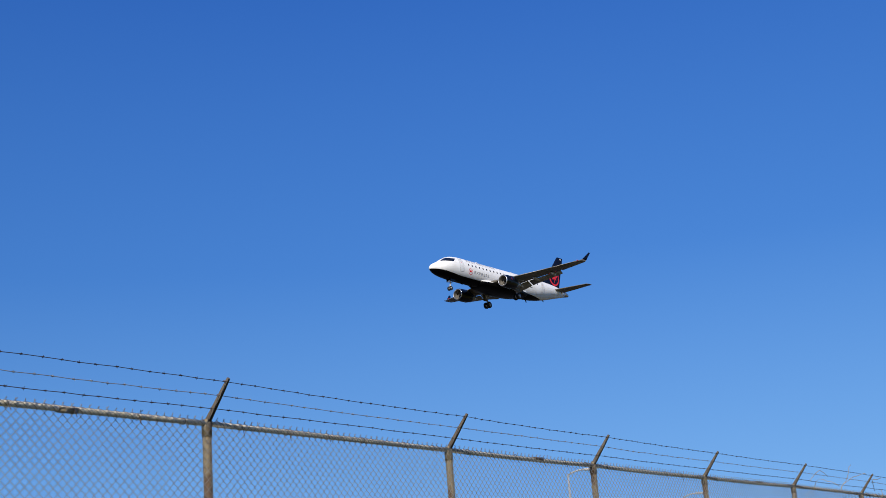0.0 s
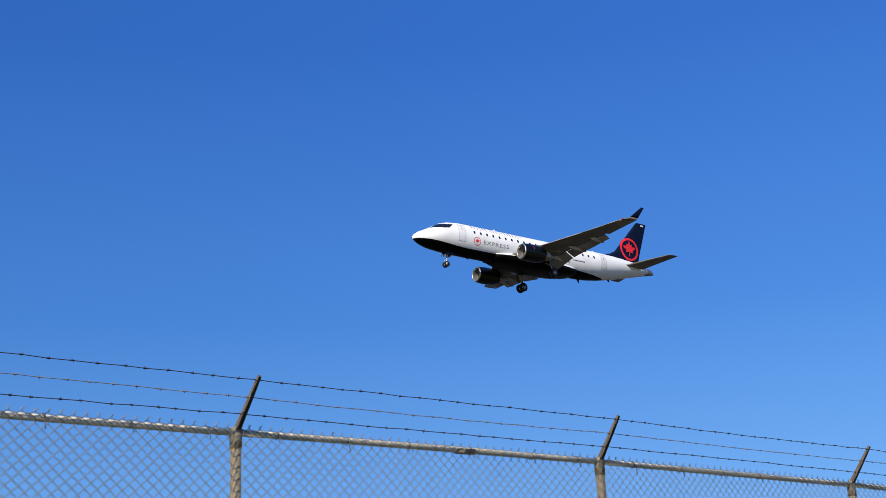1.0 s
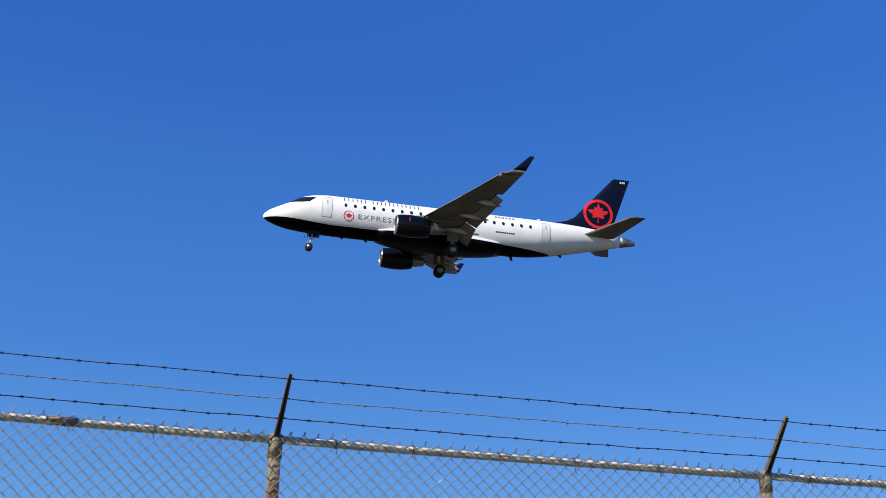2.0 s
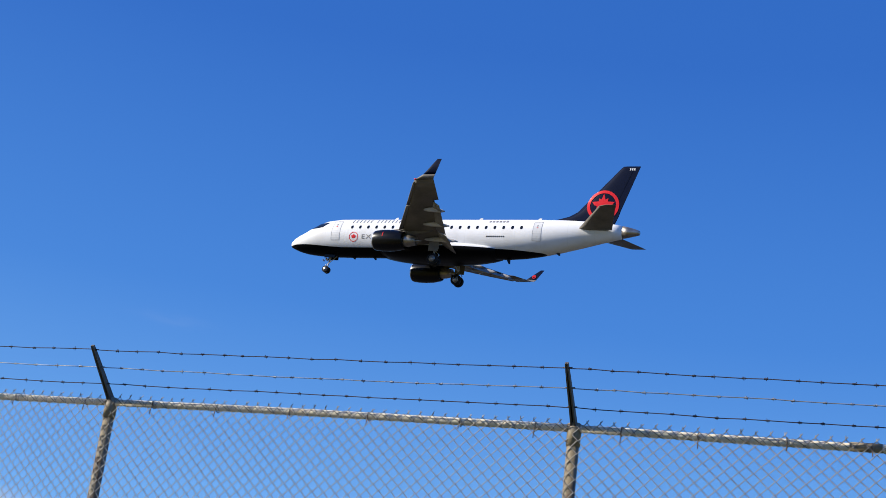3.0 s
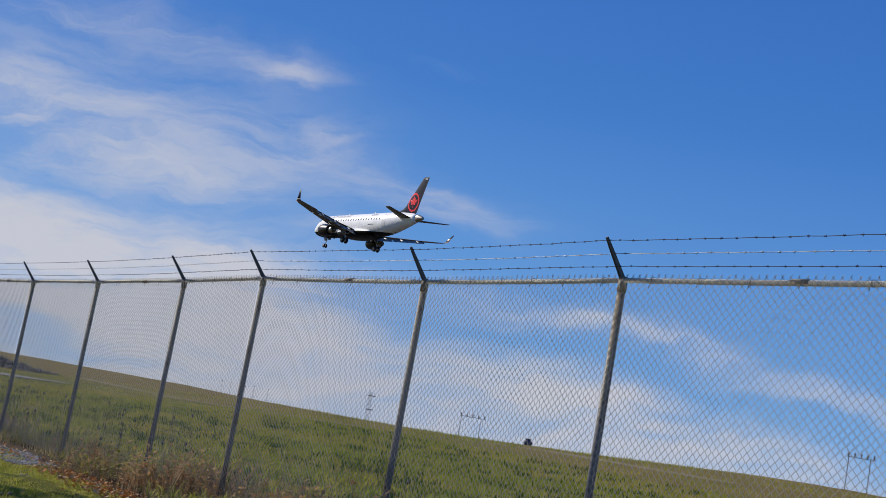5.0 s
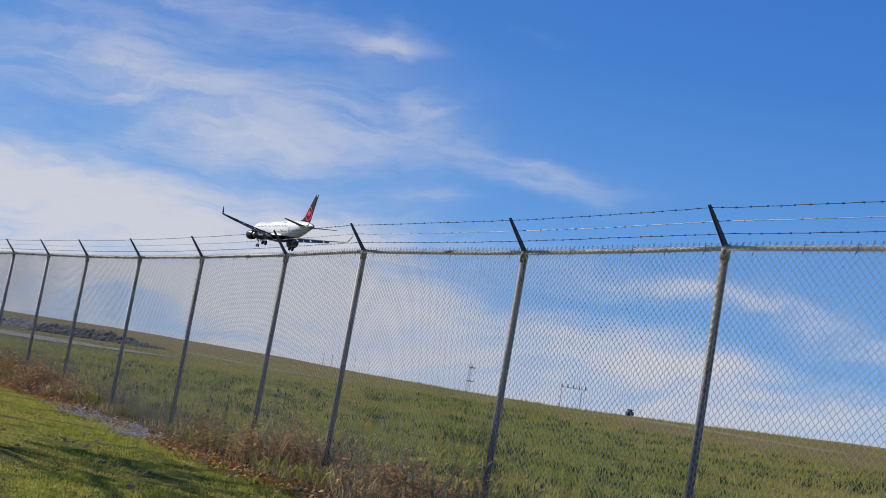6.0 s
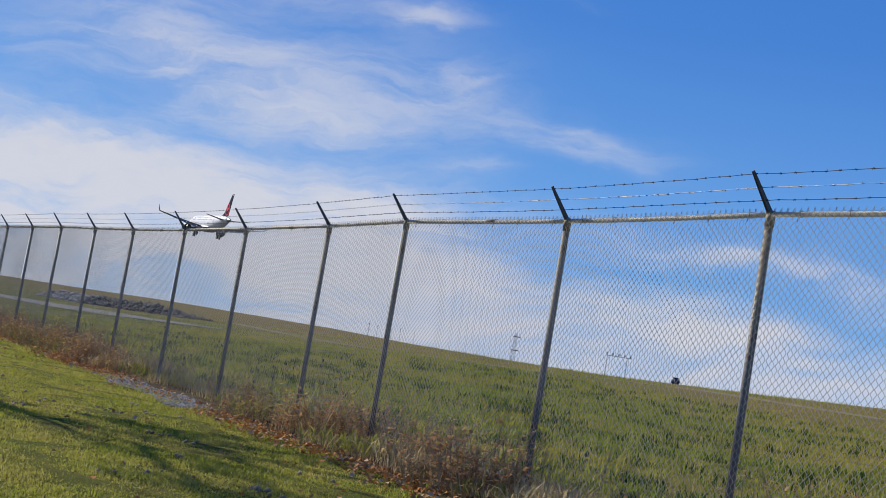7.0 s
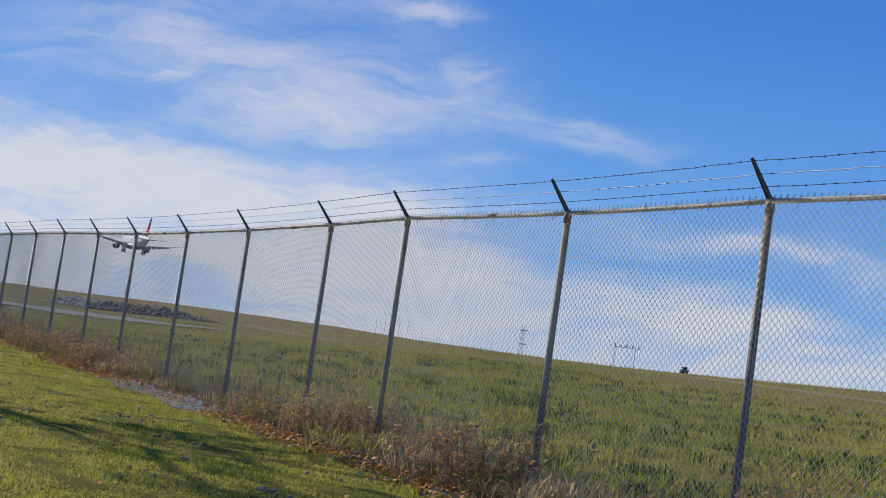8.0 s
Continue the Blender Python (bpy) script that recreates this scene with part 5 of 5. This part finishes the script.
field = np.concatenate([clumped(scatter(12, 210000, -60, -4.5, 0.35, 24, 1.25), 5, 0.8, -0.5), clumped(scatter(13, 60000, -95, -25, 8, 45, 1.1), 6, 0.4, -0.2)])
blades("field_grass", field, 0.105, 0.022, M_FIELD, "rough tufted field grass, green with dry patches", 2, 1.1, tussock=0.7)


verge = clumped(scatter(16, 20000, -42, -5, -0.7, 0.8, 1.2), 9, 1.6, -0.3)
verge = verge[(verge[:, 0] > -15.5) | (verge[:, 0] < -22.8) | (verge[:, 1] > -0.2)]
blades("verge_straw", verge, 0.19, 0.007, M_STRAW, "dry straw-coloured grass along the fence foot", 4, 0.9)
centres = scatter(14, 520, -50, -5, 0.6, 24, 1.2)
rr = np.random.default_rng(15)
tufts = np.repeat(centres, 26, 0) + rr.normal(0, 1.0, (520 * 26, 2)) * np.repeat(rr.uniform(0.08, 0.32, 520), 26)[:, None]
blades("broad_weeds", tufts[tufts[:, 1] > 0.4], 0.17, 0.035, M_FIELD_DARK, "dark green broad-leaved weeds in the field", 3, 0.9, "weeds")
spots = []
rng = random.Random(41)
for i in range(26):
    cx, cy = rng.uniform(-21, -8.5), rng.uniform(-5.0, -1.7)
    for k in range(rng.randint(3, 9)):
        x, y = cx + rng.gauss(0, 0.14), cy + rng.gauss(0, 0.08)
        spots.append(((x, y, gz(x, y) + rng.uniform(0.0, 0.03)), rng.uniform(0.015, 0.045)))
stones("earth_clods", spots, M_SOIL, "dark clods of earth thrown up on the lawn", "soil", 6)


def build_weed(seed, stems, height, spread, leaf_mat, label, leaves=(12, 20), leaf=(0.03, 0.08), slim=(0.2, 0.36), rise=(-0.4, 0.9), heads=0):
    r = random.Random(seed)
    thing = tagged(empty("weed_bush"), label, "weed", "dry weeds along the fence")
    bm = bmesh.new()
    head = bmesh.new()
    leaf_v, leaf_f = [], []
    for i in range(stems):
        x, y = r.gauss(0, spread), r.gauss(0, spread * 0.55)
        h = height * r.uniform(0.45, 1.1)
        dx, dy = r.gauss(0, 0.22) * h, r.gauss(0, 0.22) * h
        pts = [Vector((x + dx * (s ** 1.5), y + dy * (s ** 1.5), -0.02 + h * s)) for s in (0, 0.35, 0.7, 1.0)]
        tube(bm, pts, [0.006, 0.005, 0.004, 0.002], 3, False)
        if i < heads:
            bmesh.ops.create_icosphere(head, subdivisions=1, radius=r.uniform(0.022, 0.034), matrix=Matrix.Translation(pts[-1]) @ Matrix.Diagonal((1, 1, 1.3, 1)))
        for q in range(r.randint(*leaves)):
            s = r.uniform(0.2, 1.0) if leaf[1] < 0.1 else r.uniform(0.0, 0.5)
            p = Vector((x + dx * s ** 1.5, y + dy * s ** 1.5, h * s))
            a = r.uniform(0, 2 * math.pi)
            length = r.uniform(*leaf)
            d = Vector((math.cos(a), math.sin(a), r.uniform(*rise))).normalized() * length
            w = Vector((-math.sin(a), math.cos(a), r.uniform(-0.4, 0.4))) * length * r.uniform(*slim)
            droop = Vector((0, 0, -0.25 * length)) if leaf[1] > 0.1 else Vector((0, 0, 0))
            k = len(leaf_v)
            leaf_v += [tuple(p), tuple(p + d * 0.5 + w), tuple(p + d + droop), tuple(p + d * 0.5 - w)]
            leaf_f.append((k, k + 1, k + 2, k + 3))
    tagged(part("stem_tuft", bm, M_WEED_STEM, thing, "thin brown stems"), kind="stuff")
    tagged(part("foliage", mesh_of("foliage", leaf_v, leaf_f, leaf_mat), leaf_mat, thing, "small curled leaves"), kind="stuff")
    if heads:
        tagged(part("seed_head", head, M_SHADE_SEED, thing, "dark dry seed heads"), kind="stuff")
    else:
        head.free()
    return thing


STRAW_LEAF = dict(leaves=(5, 9), leaf=(0.14, 0.34), slim=(0.018, 0.035), rise=(0.8, 2.6))
masters = [
    build_weed(1, 64, 0.60, 0.30, M_WEED_LEAF, "dry red-brown weed bush at the fence foot", (9, 15)),
    build_weed(2, 50, 0.48, 0.26, M_WEED_LEAF, "dry brown weed clump at the fence foot", (8, 13)),
    build_weed(3, 40, 0.42, 0.32, M_WEED_GREEN, "yellow-green weed tuft at the fence foot", (8, 14), (0.05, 0.095), (0.12, 0.22)),
    build_weed(4, 30, 0.70, 0.22, M_WEED_LEAF, "tall thin dead weeds beside the fence", (4, 8)),
    build_weed(5, 70, 0.34, 0.28, M_STRAW, "bleached straw-coloured grass tussock at the fence foot", **STRAW_LEAF),
    build_weed(6, 60, 0.30, 0.30, M_WEED_GREEN, "long green grass tussock at the fence foot", **STRAW_LEAF),
    build_weed(7, 7, 0.95, 0.35, M_WEED_GREEN, "tall dead flower stalks with dark seed heads", (2, 5), (0.04, 0.08), (0.15, 0.3), heads=5),
]
used = [False] * len(masters)
rng = random.Random(33)


def plant(kind, x, y, size):
    m = pose(x, y, gz(x, y), 0, 0, rng.uniform(0, 360))
    if used[kind]:
        ob = copy_thing(masters[kind], m)
    else:
        ob, used[kind] = masters[kind], True
        ob.matrix_basis = m
    ob.scale = (size, size, size * rng.uniform(0.85, 1.1))


x = -4.2
while x > -46:
    if -23.6 < x < -18.0:        # bare gravel: only thin growth behind the mesh
        plant(rng.choice((2, 3, 5)), x, rng.uniform(0.1, 0.5), rng.uniform(0.5, 0.8))
        x -= rng.uniform(0.4, 0.8)
    elif -18.0 <= x < -14.6 or x < -26.5:        # red-brown thicket
        plant(rng.choice((0, 1, 0, 3, 2)), x, rng.uniform(-0.65, 0.1) - (0.2 if x < -26.5 else 0.0), rng.uniform(0.8, 1.2))
        x -= rng.uniform(0.25, 0.45)
    else:        # straw and mixed dead grass
        plant(rng.choice((4, 4, 5, 1, 4, 4, 3, 0)), x, rng.uniform(-0.7, 0.25), rng.uniform(0.75, 1.25))
        x -= rng.uniform(0.18, 0.34)
for x, y in ((-27.5, 0.5), (-26.2, 0.7), (-24.6, 0.6), (-23.0, 0.8), (-21.4, 1.0), (-20.2, 0.7), (-18.6, 1.1), (-12.5, 1.0)):
    plant(6, x, y, rng.uniform(0.75, 1.05))


def build_litter():
    r = np.random.default_rng(8)
    n = 5200
    x = r.uniform(-36, -6, n)
    x = np.where(r.random(n) < 0.22, r.normal(-25.5, 1.8, n), x)
    y = np.where(r.random(n) < 0.965, -0.98 + r.normal(0, 0.22, n) - 0.12 * np.sin(x * 1.1), r.uniform(-4.5, -0.8, n))
    bare = (x > -23.6) & (x < -18.2) & (r.random(n) < 0.75)
    x = np.where(bare, r.uniform(-18, -6, n), x)
    z = ground_z(x, y) + r.uniform(0.02, 0.065, n)
    a, tilt = r.uniform(0, 6.28, n), r.normal(0, 0.4, (n, 2))
    size = r.uniform(0.017, 0.042, n)
    c = np.stack([x, y, z], -1)
    u = np.stack([np.cos(a), np.sin(a), tilt[:, 0]], -1) * size[:, None]
    v = np.stack([-np.sin(a), np.cos(a), tilt[:, 1]], -1) * size[:, None] * 0.7
    lift = np.stack([0 * x, 0 * x, size * 0.35], -1)
    verts = np.stack([c - u, c - v + lift, c + u, c + v + lift, c], 1).reshape(-1, 3)
    k = (np.arange(n) * 5)[:, None]
    tris = np.concatenate([k + np.array([[0, 1, 4]]), k + np.array([[1, 2, 4]]), k + np.array([[2, 3, 4]]), k + np.array([[3, 0, 4]])])
    tagged(new("fallen_leaves", tri_mesh("fallen_leaves", verts, tris, M_LITTER)), "curled red and brown fallen leaves on the lawn edge", "leaves", kind="stuff")


build_litter()


def build_tree(x, y, length, seed):
    """A leaning, nearly bare tree towards the sun, whose limbs shade the lawn."""
    r = random.Random(seed)
    tree = tagged(empty("tree", pose(x, y, gz(x, y))), "leaning half-bare autumn tree on the lawn", "tree")
    bm = bmesh.new()
    tips = []

    def limb(p, d, length, rad, level):
        pts = [p]
        bend = (0.03, 0.10, 0.13, 0.15)[level]
        for i in range(6):
            d = (d + Vector((r.gauss(0, bend), r.gauss(0, bend), r.gauss(0.02, bend * 0.6)))).normalized()
            pts.append(pts[-1] + d * length / 6)
        tube(bm, pts, [rad * (1 - 0.12 * i) for i in range(7)], 8 if level < 2 else 4, False)
        if level == 3:
            tips.extend(pts[3:])
            return
        for i in range((7, 4, 3)[level]):
            s = pts[r.choice((3, 4, 5, 6))]
            a = r.uniform(0, 2 * math.pi)
            limb(s, (d * 0.8 + Vector((math.cos(a), math.sin(a), 0.25)) * 0.75).normalized(), length * r.uniform(0.32, 0.45), rad * 0.42, level + 1)

    limb(Vector((0, 0, -0.2)), Vector((0.0, -0.33, 1)), length, 0.16, 0)
    part("trunk", bm, M_BARK, tree, "grey-brown trunk and bare limbs", True)
    v, f = [], []
    for t in tips:
        for i in range(4):
            c = t + Vector((r.gauss(0, 0.22), r.gauss(0, 0.22), r.gauss(0, 0.22)))
            a, b = Vector((r.gauss(0, 1), r.gauss(0, 1), r.gauss(0, 1))).normalized() * 0.09, Vector((r.gauss(0, 1), r.gauss(0, 1), r.gauss(0, 1))).normalized() * 0.07
            k = len(v)
            v += [tuple(c - a), tuple(c + b), tuple(c + a), tuple(c - b)]
            f.append((k, k + 1, k + 2, k + 3))
    part("crown", mesh_of("crown", v, f, M_LITTER), M_LITTER, tree, "sparse brown leaves")


build_tree(-24.0, -6.0, 8.4, 5)


def motions():
    walk(airliner, [(t, flown(*row)) for t, *row in FLIGHT])


motions()
